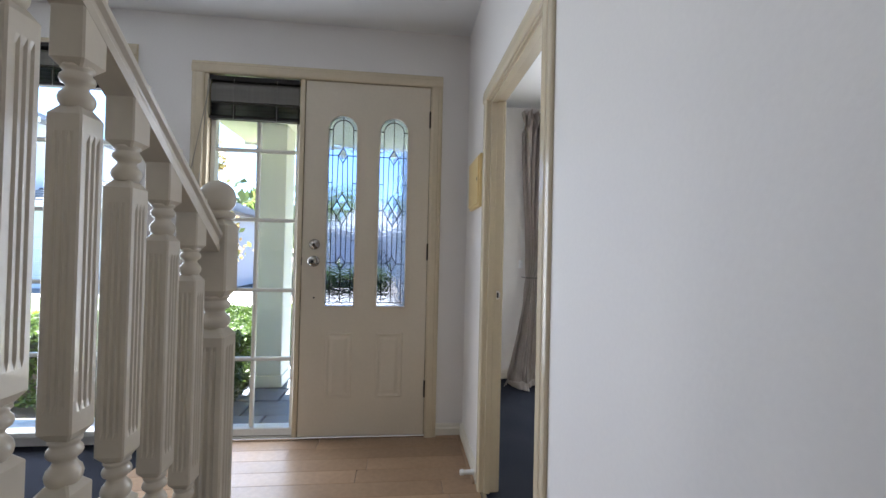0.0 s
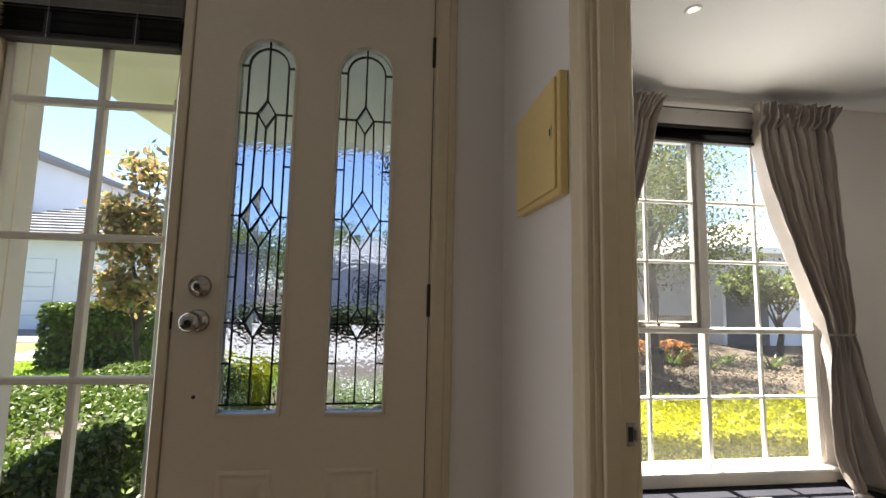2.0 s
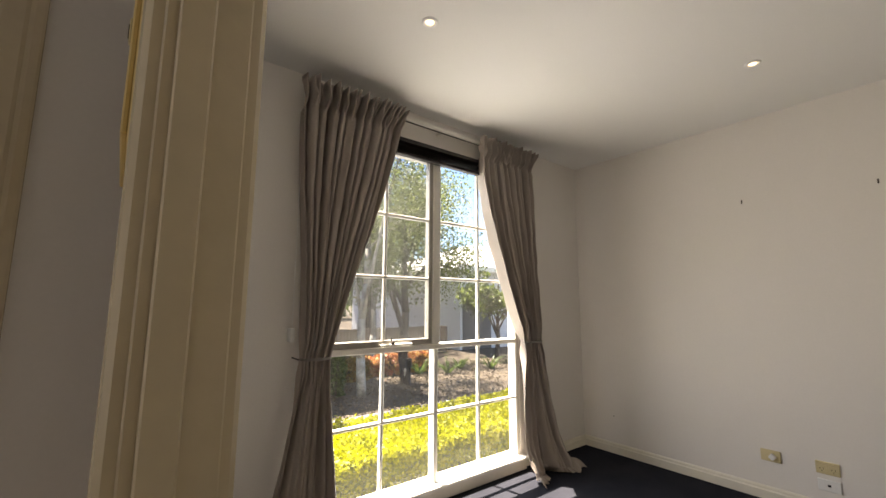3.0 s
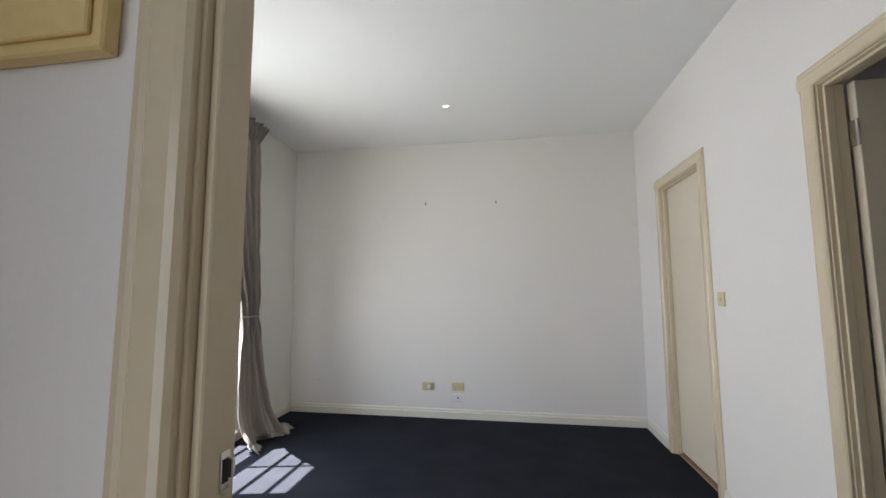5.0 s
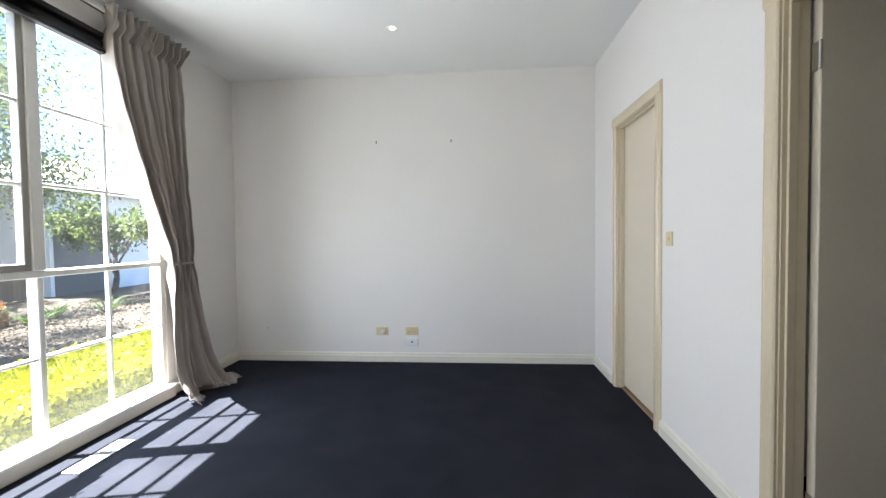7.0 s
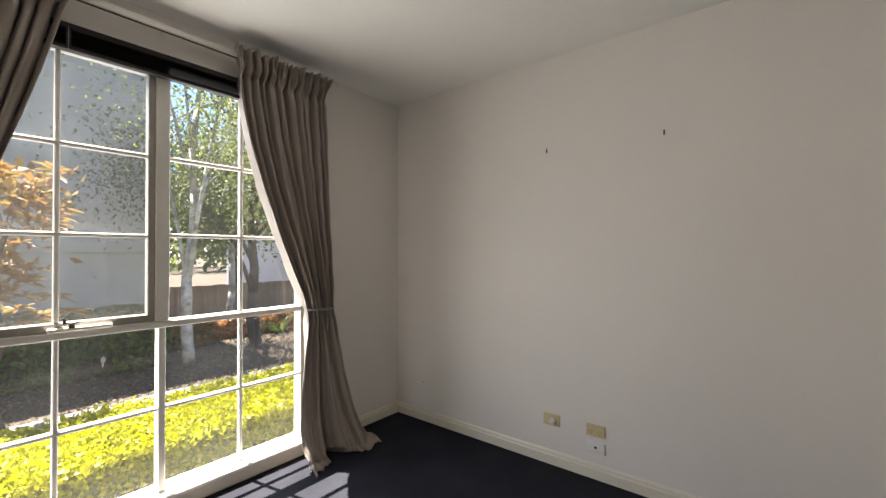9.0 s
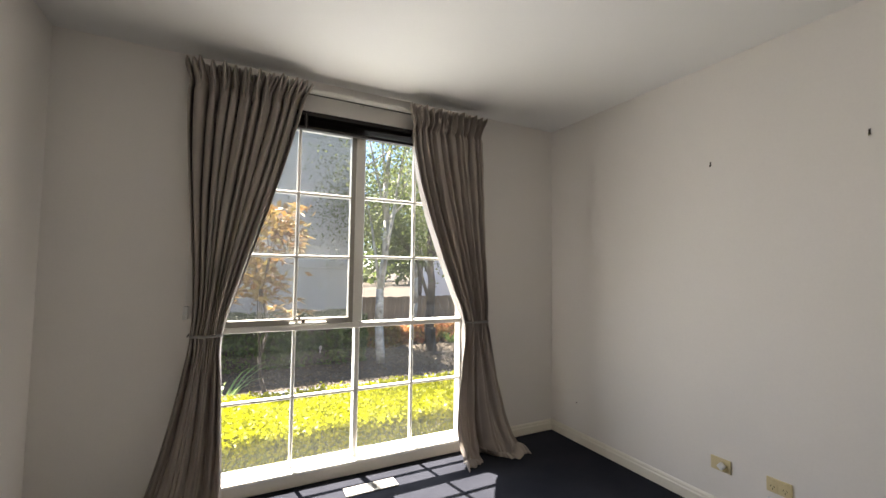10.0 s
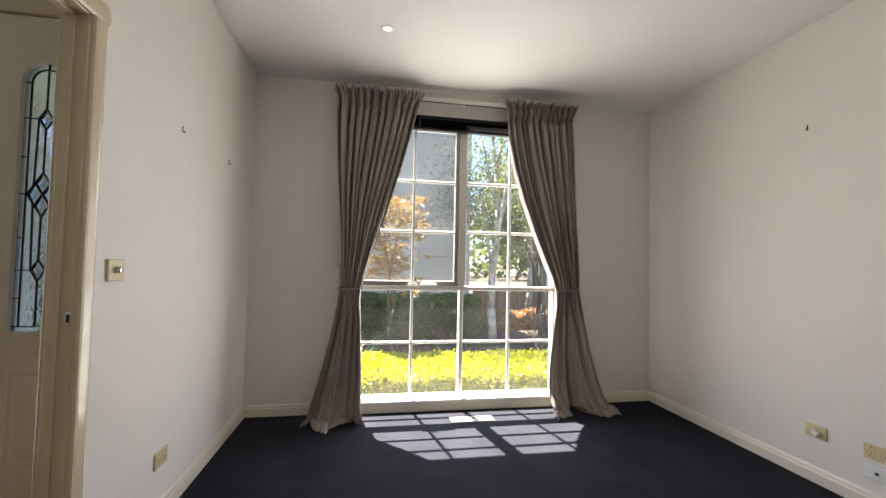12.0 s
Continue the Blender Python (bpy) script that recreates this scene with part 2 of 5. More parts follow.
M_ORANGE = leafy("orange shrub leaf", (0.30, 0.14, 0.035), (0.30, 0.24, 0.07), 0.5, 0.45)
M_RED = leafy("red flower", (0.50, 0.16, 0.08), (0.42, 0.30, 0.10), 0.5, 0.4)
M_PALM = leafy("strap leaf", (0.10, 0.17, 0.04), (0.22, 0.28, 0.08), 0.4, 0.35)

# ---- building helpers ----


def box(bm, x0, x1, y0, y1, z0, z1, bevel=0.0, segments=1):
    made = bmesh.ops.create_cube(bm, size=1.0, matrix=Matrix.Translation(((x0 + x1) / 2, (y0 + y1) / 2, (z0 + z1) / 2)) @ Matrix.Diagonal((x1 - x0, y1 - y0, z1 - z0, 1)))
    if bevel:
        edges = {e for v in made["verts"] for e in v.link_edges}
        bmesh.ops.bevel(bm, geom=list(edges), offset=bevel, segments=segments, affect="EDGES", profile=0.6)
    return bm


def boxed(*dims, bevel=0.0, segments=1):
    return box(bmesh.new(), *dims, bevel=bevel, segments=segments)


def rod(bm, a, b, r, seg=10, r2=None):
    a, b = Vector(a), Vector(b)
    m = Matrix.Translation((a + b) / 2) @ (b - a).to_track_quat("Z", "Y").to_matrix().to_4x4()
    bmesh.ops.create_cone(bm, cap_ends=True, segments=seg, radius1=r, radius2=r if r2 is None else r2, depth=(b - a).length, matrix=m)
    return bm


def lathe(bm, profile, seg=20, m=None):
    """Turned round z from (radius, height) pairs."""
    rings = []
    m = m or Matrix()
    for r, z in profile:
        rings.append([bm.verts.new(m @ Vector((r * math.cos(2 * math.pi * i / seg), r * math.sin(2 * math.pi * i / seg), z))) for i in range(seg)])
    for a, b in zip(rings, rings[1:]):
        for i in range(seg):
            bm.faces.new((a[i], a[(i + 1) % seg], b[(i + 1) % seg], b[i]))
    bm.faces.new(rings[0][::-1])
    bm.faces.new(rings[-1])
    return bm


def extrude_profile(bm, profile, a, b, side, up=(0, 0, 1)):
    """A moulding: the (out, up) profile swept from a to b; side is the direction in which 'out' points."""
    a, b, side, up = Vector(a), Vector(b), Vector(side), Vector(up)
    ends = [[bm.verts.new(p + side * o + up * h) for o, h in profile] for p in (a, b)]
    k = len(profile)
    for i in range(k):
        bm.faces.new((ends[0][i], ends[0][(i + 1) % k], ends[1][(i + 1) % k], ends[1][i]))
    bm.faces.new(ends[0][::-1])
    bm.faces.new(ends[1])
    bmesh.ops.recalc_face_normals(bm, faces=bm.faces)
    return bm


def mesh_of(name, bm, mat, smooth=False):
    me = bpy.data.meshes.new(name)
    bm.to_mesh(me)
    bm.free()
    me.materials.append(mat)
    if smooth:
        me.shade_smooth()
    return me


def part(name, bm, mat, parent=None, label="", smooth=False):
    ob = new(name, mesh_of(name, bm, mat, smooth))
    if parent:
        ob.parent = parent
    return tagged(ob, label)


def thing(name, label, category, group="", kind="", at=(0, 0, 0)):
    ob = new(name)
    ob.location = at
    ob.empty_display_size = 0.1
    return tagged(ob, label, category, group, kind)


def solid(name, bm, mat, label, category, kind="", smooth=False, group=""):
    return tagged(part(name, bm, mat, None, "", smooth), label, category, group, kind)


def wall(name, axis, lo, hi, a, b, z0, z1, openings, mat, label):
    """A wall along x or y with openings (from, to, bottom, top) that go through it."""
    bm = bmesh.new()

    def add(p, q, r, s):
        if q - p > 1e-4 and s - r > 1e-4:
            box(bm, p, q, a, b, r, s) if axis == "x" else box(bm, a, b, p, q, r, s)
    at = lo
    for p, q, r, s in sorted(openings):
        add(at, p, z0, z1)
        add(p, q, z0, r)
        add(p, q, s, z1)
        at = q
    add(at, hi, z0, z1)
    return solid(name, bm, mat, label, "wall", "structure")


CEIL = 2.715
# ---- the large structure ----
wall("wall_north_hall", "x", -3.4, 1.078, 3.655, 3.91, -0.3, CEIL + 0.12, [(-2.64, -1.085, 0.07, 2.44), (-0.64, 0.845, 0.0, 2.365)], M_WALL, "white painted plaster wall with front door and windows")
wall("wall_hall_east", "y", -2.2, 3.655, 1.078, 1.155, 0.0, CEIL + 0.12, [(2.140, 3.019, 0.0, 2.05)], M_WALL, "white painted plaster wall with an open doorway")
solid("wall_porch_side", boxed(1.078, 1.155, 3.655, 5.03, -0.3, CEIL + 0.12), M_WALL, "white painted plaster wall beside the porch", "wall", "structure")
wall("wall_north_bedroom", "x", 1.155, 4.685, 4.91, 5.03, -0.3, CEIL + 0.12, [(1.975, 3.765, 0.075, 2.46)], M_WALL, "white painted plaster wall with a tall window")
solid("wall_east_bedroom", boxed(4.685, 4.85, 0.0, 5.03, -0.3, CEIL + 0.12), M_WALL, "plain white painted plaster wall", "wall", "structure")
wall("wall_south_bedroom", "x", 1.155, 4.685, 1.38, 1.47, 0.0, CEIL + 0.12, [(1.60, 2.445, 0.0, 2.03), (3.405, 4.125, 0.0, 2.03)], M_WALL, "white painted plaster wall with two doorways")
solid("wall_south_closet", boxed(1.155, 4.685, 0.0, 0.1, 0.0, CEIL + 0.12), M_WALL, "plain white plaster wall of the dark side room", "wall", "structure")
solid("wall_closet_divider", boxed(2.95, 3.04, 0.1, 1.38, 0.0, CEIL + 0.12), M_WALL, "plain white plaster dividing wall", "wall", "structure")
solid("wall_west", boxed(-3.55, -3.4, -2.2, 3.91, -0.3, CEIL + 0.12), M_WALL, "plain white plaster wall", "wall", "structure")
solid("wall_south", boxed(-3.55, 1.155, -2.35, -2.2, 0.0, CEIL + 0.12), M_WALL, "plain white plaster wall", "wall", "structure")
solid("ceiling_hall", boxed(-3.55, 1.078, -2.35, 3.655, CEIL, CEIL + 0.12), M_CEIL, "flat white plaster ceiling", "ceiling", "structure")
solid("ceiling_bedroom", boxed(1.155, 4.685, 1.47, 4.91, CEIL, CEIL + 0.12), M_CEIL, "flat white plaster ceiling", "ceiling", "structure")
solid("ceiling_closet", boxed(1.155, 4.685, 0.1, 1.38, CEIL, CEIL + 0.12), M_CEIL, "flat white plaster ceiling", "ceiling", "structure")
solid("roof", boxed(-4.0, 5.3, -2.8, 5.04, CEIL + 0.13, CEIL + 0.3), M_TILE, "flat dark roof deck", "roof", "structure")
solid("floor_bedroom", boxed(1.10, 4.685, 0.0, 4.91, -0.2, 0.0), M_CARPET, "dark navy wool carpet", "floor", "structure")
solid("floor_living", boxed(-3.4, -0.80, -2.2, 3.655, -0.2, 0.0), M_CARPET, "dark navy wool carpet", "floor", "structure")
solid("floor_hall", boxed(-0.80, 1.10, -2.2, 3.655, -0.2, -0.012), M_RAIL, "dark underlay below the floorboards", "floor", "structure")

# ---- trim, doors and windows ----
ARCH = [(0.0, 0.0), (0.0, 0.011), (0.006, 0.017), (0.016, 0.019), (0.046, 0.019), (0.052, 0.015), (0.060, 0.016), (0.072, 0.012), (0.076, 0.008), (0.076, 0.0)]


def architrave(axis, plane, out, a, b, top, label="cream gloss painted timber architrave round the opening", floor=0.0):
    """Moulded casing on the wall face 'plane' round an opening from a to b; out is +1 or -1."""
    t = thing("trim", label, "architrave", kind="structure")
    o = Vector((0, out, 0)) if axis == "x" else Vector((out, 0, 0))

    def pt(u, z):
        return Vector((u, plane, z)) if axis == "x" else Vector((plane, u, z))
    al = Vector((1, 0, 0)) if axis == "x" else Vector((0, 1, 0))
    part("side_casing", extrude_profile(bmesh.new(), ARCH, pt(a, floor), pt(a, top), -al, o), M_TRIM, t)
    part("side_casing", extrude_profile(bmesh.new(), ARCH, pt(b, floor), pt(b, top), al, o), M_TRIM, t)
    part("head_casing", extrude_profile(bmesh.new(), ARCH, pt(a - 0.076, top), pt(b + 0.076, top), Vector((0, 0, 1)), o), M_TRIM, t)
    return t


SKIRT = [(0.0, 0.0), (0.018, 0.0), (0.018, 0.058), (0.013, 0.066), (0.012, 0.078), (0.006, 0.088), (0.0, 0.088)]


def skirting(a, b, side, h=1.0):
    prof = [(o, z * h) for o, z in SKIRT]
    return solid("baseboard", extrude_profile(bmesh.new(), prof, (*a, 0.0), (*b, 0.0), (*side, 0)), M_BASE, "cream painted moulded skirting board along the wall", "skirting board", "structure")


# bedroom doorway from the hall
architrave("y", 1.078, -1, 2.160, 2.999, 2.03)
architrave("y", 1.155, 1, 2.160, 2.999, 2.03)
lining = thing("trim", "cream gloss painted timber door lining", "door lining", kind="structure")
part("jamb", boxed(1.0765, 1.1565, 2.141, 2.165, 0, 2.025, bevel=0.002), M_TRIM, lining)
jamb_n = part("jamb", boxed(1.0765, 1.1565, 2.994, 3.018, 0, 2.025, bevel=0.002), M_TRIM, lining)
part("head", boxed(1.0765, 1.1565, 2.141, 3.018, 2.025, 2.049, bevel=0.002), M_TRIM, lining)
part("stop", boxed(1.088, 1.120, 2.165, 2.177, 0, 2.013, bevel=0.002), M_TRIM, lining)
part("stop", boxed(1.088, 1.120, 2.982, 2.994, 0, 2.013, bevel=0.002), M_TRIM, lining)
part("stop", boxed(1.088, 1.120, 2.165, 2.994, 2.013, 2.025, bevel=0.002), M_TRIM, lining)
bm = boxed(1.135, 1.1515, 2.9925, 2.994, 0.994, 1.038, bevel=0.0006)
box(bm, 1.1495, 1.156, 2.989, 2.9935, 1.005, 1.027, bevel=0.001)
strike = part("strike_plate", bm, M_CHROME, jamb_n, "worn metal strike plate")
part("latch_hole", boxed(1.1385, 1.1475, 2.9915, 2.9927, 1.003, 1.029), M_BLACK, strike, "dark latch hole")
part("threshold", boxed(1.075, 1.10, 2.165, 2.994, 0.0, 0.006, bevel=0.002), M_CHROME, lining, "thin metal carpet edge strip")

leaf = thing("door_2", "plain cream painted flush door standing open in the bedroom", "door", kind="structure", at=(1.178, 2.194, 0.0))
leaf.rotation_euler = (0, 0, radians(-48))
part("leaf", boxed(0.010, 0.82, -0.037, 0.0, 0.012, 2.02, bevel=0.003), M_DOOR, leaf)
for z in (0.22, 1.82):
    part("hinge", rod(bmesh.new(), (-0.003, -0.034, z - 0.05), (-0.003, -0.034, z + 0.05), 0.005), M_CHROME, leaf, "metal butt hinge")

# two doorways in the bedroom's south wall
for a, b in ((1.60, 2.445), (3.405, 4.125)):
    architrave("x", 1.47, 1, a + 0.02, b - 0.02, 2.015)
    lin = thing("trim", "cream gloss painted timber door lining", "door lining", kind="structure")
    part("jamb", boxed(a + 0.001, a + 0.025, 1.379, 1.4715, 0, 2.01, bevel=0.002), M_TRIM, lin)
    part("jamb", boxed(b - 0.025, b - 0.001, 1.379, 1.4715, 0, 2.01, bevel=0.002), M_TRIM, lin)
    part("head", boxed(a + 0.001, b - 0.001, 1.379, 1.4715, 2.01, 2.029, bevel=0.002), M_TRIM, lin)
    part("stop", boxed(a + 0.025, a + 0.037, 1.424, 1.455, 0, 1.998, bevel=0.002), M_TRIM, lin)
    part("stop", boxed(b - 0.037, b - 0.025, 1.424, 1.455, 0, 1.998, bevel=0.002), M_TRIM, lin)
    part("stop", boxed(a + 0.025, b - 0.025, 1.424, 1.455, 1.998, 2.01, bevel=0.002), M_TRIM, lin)
door_c = thing("door_3", "closed cream painted flush door with a gap above the floor", "door", kind="structure", at=(3.43, 1.386, 0))
part("leaf", boxed(0.004, 0.666, 0.0, 0.036, 0.022, 2.0, bevel=0.003), M_DOOR, door_c)
bm = boxed(0.005, 0.05, 0.037, 0.05, 1.975, 1.99, bevel=0.002)
box(bm, 0.03, 0.075, 0.042, 0.056, 1.965, 1.978, bevel=0.002)
part("catch", bm, M_CHROME, door_c, "small metal door catch")
part("threshold", boxed(0.0, 0.67, -0.005, 0.06, 0.0, 0.008, bevel=0.002), M_WOOD, door_c, "brown timber threshold strip")
door_d = thing("door_4", "cream painted flush door open into the dark side room", "door", kind="structure", at=(2.418, 1.378, 0))
part("leaf", boxed(-0.037, 0.0, -0.79, -0.003, 0.015, 2.0, bevel=0.003), M_DOOR, door_d)
for z in (0.2, 1.8):
    bm = rod(bmesh.new(), (-0.040, 0.002, z - 0.05), (-0.040, 0.002, z + 0.05), 0.006)
    box(bm, -0.040, -0.002, -0.0025, 0.0, z - 0.05, z + 0.05)
    part("hinge", bm, M_CHROME, door_d, "metal butt hinge")

# skirting boards
for a, b, s in (((1.155, 3.075), (1.155, 4.91), (1, 0)), ((1.155, 1.47), (1.155, 2.084), (1, 0)), ((1.166, 4.91), (1.96, 4.91), (0, -1)), ((3.78, 4.91), (4.667, 4.91), (0, -1)),
                ((4.685, 1.47), (4.685, 4.91), (-1, 0)), ((2.501, 1.47), (3.349, 1.47), (0, 1)), ((4.181, 1.47), (4.667, 1.47), (0, 1)), ((1.166, 1.47), (1.544, 1.47), (0, 1)),
                ((1.078, 3.075), (1.078, 3.655), (-1, 0)), ((1.078, -2.2), (1.078, 2.084), (-1, 0)), ((0.897, 3.655), (1.060, 3.655), (0, -1)), ((-1.02, 3.655), (-0.712, 3.655), (0, -1))):
    skirting(a, b, s)

for a, b, s in (((1.060, 3.077), (1.060, 3.637), (-1, 0)), ((0.897, 3.637), (1.060, 3.637), (0, -1)), ((1.060, -0.6), (1.060, 2.08), (-1, 0))):
    solid("trim", extrude_profile(bmesh.new(), [(0, 0), (0.014, 0), (0.012, 0.006), (0.006, 0.012), (0, 0.014)], (*a, 0.0005), (*b, 0.0005), (*s, 0)), M_WOOD, "thin brown timber scotia bead", "beading", "structure")
stop = thing("door_stop", "small white cylindrical door stop on the skirting board", "door stop", at=(1.060, 3.115, 0.045))
part("stem", lathe(bmesh.new(), [(0.017, 0.0), (0.016, 0.004), (0.013, 0.008), (0.012, 0.05), (0.014, 0.054)], 16, pose(0, 0, 0, 0, -90, 0)), M_WHITE, stop, smooth=True)
part("bumper", lathe(bmesh.new(), [(0.0145, 0.055), (0.0155, 0.06), (0.015, 0.072), (0.012, 0.076)], 16, pose(0, 0, 0, 0, -90, 0)), M_WHITE, stop, smooth=True)

# ---- front door with leadlight panels ----
architrave("x", 3.655, -1, -0.628, 0.822, 2.345)
fr = thing("trim", "cream painted timber front door frame with sidelight mullion", "door frame", kind="structure")
part("jamb", boxed(0.818, 0.844, 3.653, 3.80, 0, 2.346, bevel=0.002), M_TRIM, fr)
part("jamb", boxed(-0.639, -0.606, 3.653, 3.80, 0, 2.346, bevel=0.002), M_TRIM, fr)
part("mullion", boxed(-0.036, -0.004, 3.650, 3.80, 0, 2.346, bevel=0.003), M_TRIM, fr)
part("head", boxed(-0.639, 0.844, 3.653, 3.80, 2.346, 2.364, bevel=0.002), M_TRIM, fr)
part("sill", boxed(-0.639, 0.844, 3.645, 3.84, 0.0, 0.016, bevel=0.004), M_CHROME, fr, "worn aluminium threshold")

part("stop", boxed(0.800, 0.8185, 3.699, 3.722, 0.016, 2.346, bevel=0.002), M_TRIM, fr)
part("stop", boxed(-0.0045, 0.014, 3.699, 3.722, 0.016, 2.346, bevel=0.002), M_TRIM, fr)
part("stop", boxed(0.014, 0.800, 3.699, 3.722, 2.325, 2.3465, bevel=0.002), M_TRIM, fr)

front = thing("door_1", "cream front door with two arched leadlight glass panels", "front door", kind="structure", at=(0.0, 3.657, 0.0))
DX0, DX1, DZ0, DZ1, TH = 0.0, 0.815, 0.018, 2.342, 0.04
PANELS = (0.243, 0.578)
HALF, GZ0, GZC = 0.092, 0.868, 2.032


def spandrel(bm, xc, sign):
    pts = [(xc + sign * HALF, GZC + HALF)] + [(xc + sign * HALF * math.cos(a), GZC + HALF * math.sin(a)) for a in np.linspace(0, math.pi / 2, 9)]
    ends = [[bm.verts.new((x, y, z)) for x, z in pts] for y in (0.0, TH)]
    k = len(pts)
    for i in range(k):
        bm.faces.new((ends[0][i], ends[0][(i + 1) % k], ends[1][(i + 1) % k], ends[1][i]))
    bm.faces.new(ends[0])
    bm.faces.new(ends[1][::-1])


bm = bmesh.new()
edges_x = [DX0, PANELS[0] - HALF, PANELS[0] + HALF, PANELS[1] - HALF, PANELS[1] + HALF, DX1]
box(bm, DX0, DX1, 0, TH, DZ0, GZ0)
box(bm, DX0, DX1, 0, TH, GZC + HALF, DZ1)
for i in (0, 2, 4):
    box(bm, edges_x[i], edges_x[i + 1], 0, TH, GZ0, GZC + HALF)
for xc in PANELS:
    spandrel(bm, xc, 1)
    spandrel(bm, xc, -1)
bmesh.ops.recalc_face_normals(bm, faces=bm.faces)
part("leaf", bm, M_DOOR, front)


def ring_panel(x0, x1, z0, z1):
    """A raised and fielded panel with a rounded moulding."""
    bm = bmesh.new()
    loops = []
    for d, h in ((0.0, 0.0), (0.004, 0.0035), (0.010, 0.005), (0.016, 0.0035), (0.022, 0.0005), (0.030, 0.0005), (0.046, 0.005), (0.050, 0.0055)):
        loops.append([bm.verts.new((x, -h - 0.0006, z)) for x, z in ((x0 + d, z0 + d), (x1 - d, z0 + d), (x1 - d, z1 - d), (x0 + d, z1 - d))])
    for a, b in zip(loops, loops[1:]):
        for i in range(4):
            bm.faces.new((a[i], a[(i + 1) % 4], b[(i + 1) % 4], b[i]))
    bm.faces.new(loops[-1])
    return bm


for xa, xb in ((0.165, 0.335), (0.492, 0.665)):
    part("lower_panel", ring_panel(xa, xb, 0.265, 0.695), M_DOOR, front, "moulded lower panel")


def came(bm, p, q, w=0.0048):
    (x0, z0), (x1, z1) = p, q
    a, b = Vector((x0, 0.018, z0)), Vector((x1, 0.018, z1))
    m = Matrix.Translation((a + b) / 2) @ Matrix(((b - a).normalized(), Vector((0, 1, 0)), (b - a).normalized().cross(Vector((0, 1, 0))))).transposed().to_4x4()
    bmesh.ops.create_cube(bm, size=1, matrix=m @ Matrix.Diagonal(((b - a).length + w * 0.6, 0.009, w, 1)))


for xc in PANELS:
    panel = part("glass_panel", boxed(xc - HALF - 0.004, xc + HALF + 0.004, 0.0165, 0.0195, GZ0 - 0.004, GZC + HALF + 0.0, bevel=0.0), M_PATTERN, front, "textured leadlight glass")
    panel.visible_shadow = False
    # moulded bead round the glass
    bm = bmesh.new()
    for s in (-1, 1):
        box(bm, min(xc + s * HALF, xc + s * (HALF + 0.011)), max(xc + s * HALF, xc + s * (HALF + 0.011)), -0.006, 0.002, GZ0 - 0.011, GZC, bevel=0.002)
    box(bm, xc - HALF, xc + HALF, -0.006, 0.002, GZ0 - 0.011, GZ0, bevel=0.002)
    arc = [(xc + r * math.cos(a), GZC + r * math.sin(a)) for r in (HALF,) for a in np.linspace(0, math.pi, 19)]
    arc2 = [(xc + (HALF + 0.011) * math.cos(a), GZC + (HALF + 0.011) * math.sin(a)) for a in np.linspace(0, math.pi, 19)]
    lo, hi = [bm.verts.new((x, -0.006, z)) for x, z in arc], [bm.verts.new((x, -0.006, z)) for x, z in arc2]
    lo2, hi2 = [bm.verts.new((x, 0.002, z)) for x, z in arc], [bm.verts.new((x, 0.002, z)) for x, z in arc2]
    for i in range(18):
        bm.faces.new((lo[i], hi[i], hi[i + 1], lo[i + 1]))
        bm.faces.new((hi[i], hi2[i], hi2[i + 1], hi[i + 1]))
        bm.faces.new((lo[i], lo[i + 1], lo2[i + 1], lo2[i]))
    part("glazing_bead", bm, M_DOOR, front, "rounded cream bead round the glass")
    bm = bmesh.new()
    inn = 0.066
    top = GZC + inn
    lines = [((-inn, GZ0 + 0.022), (-inn, GZC)), ((inn, GZ0 + 0.022), (inn, GZC)), ((-HALF, GZ0 + 0.022), (HALF, GZ0 + 0.022))]
    ang = np.linspace(0, math.pi, 13)
    lines += [((inn * math.cos(p), GZC + inn * math.sin(p)), (inn * math.cos(q), GZC + inn * math.sin(q))) for p, q in zip(ang, ang[1:])]
    for a in (0.0, math.pi / 2, math.pi):
        lines.append(((inn * math.cos(a), GZC + inn * math.sin(a)), (HALF * math.cos(a), GZC + HALF * math.sin(a))))
    d1, d2, c = 1.862, 1.15, 1.505

    def diamond(x, z, hw, hh):
        return [((x, z + hh), (x + hw, z)), ((x + hw, z), (x, z - hh)), ((x, z - hh), (x - hw, z)), ((x - hw, z), (x, z + hh))]
    lines += diamond(0, d1, 0.030, 0.05) + diamond(0, d2, 0.030, 0.05)
    lines += diamond(0, c + 0.052, 0.031, 0.052) + diamond(0, c - 0.052, 0.031, 0.052) + diamond(-0.031, c, 0.031, 0.052) + diamond(0.031, c, 0.031, 0.052)
    lines += [((0, top), (0, d1 + 0.05)), ((0, d1 - 0.05), (0, c + 0.104)), ((0, c - 0.104), (0, d2 + 0.05)), ((0, d2 - 0.05), (0, GZ0 + 0.022))]
    for s in (-1, 1):
        lines += [((s * 0.030, d1), (s * HALF, d1)), ((s * 0.030, d2), (s * HALF, d2)), ((s * 0.062, c), (s * HALF, c)),
                  ((s * 0.030, d1), (s * 0.036, c + 0.045)), ((s * 0.036, c - 0.045), (s * 0.030, d2)), ((s * inn, 1.68), (s * HALF, 1.68)), ((s * inn, 1.30), (s * HALF, 1.30)), ((s * inn, 1.02), (s * HALF, 1.02))]
    for p, q in lines:
        came(bm, (xc + p[0], p[1]), (xc + q[0], q[1]))
    part("lead_came", bm, M_LEAD, panel, "dark lead lines in diamond pattern")
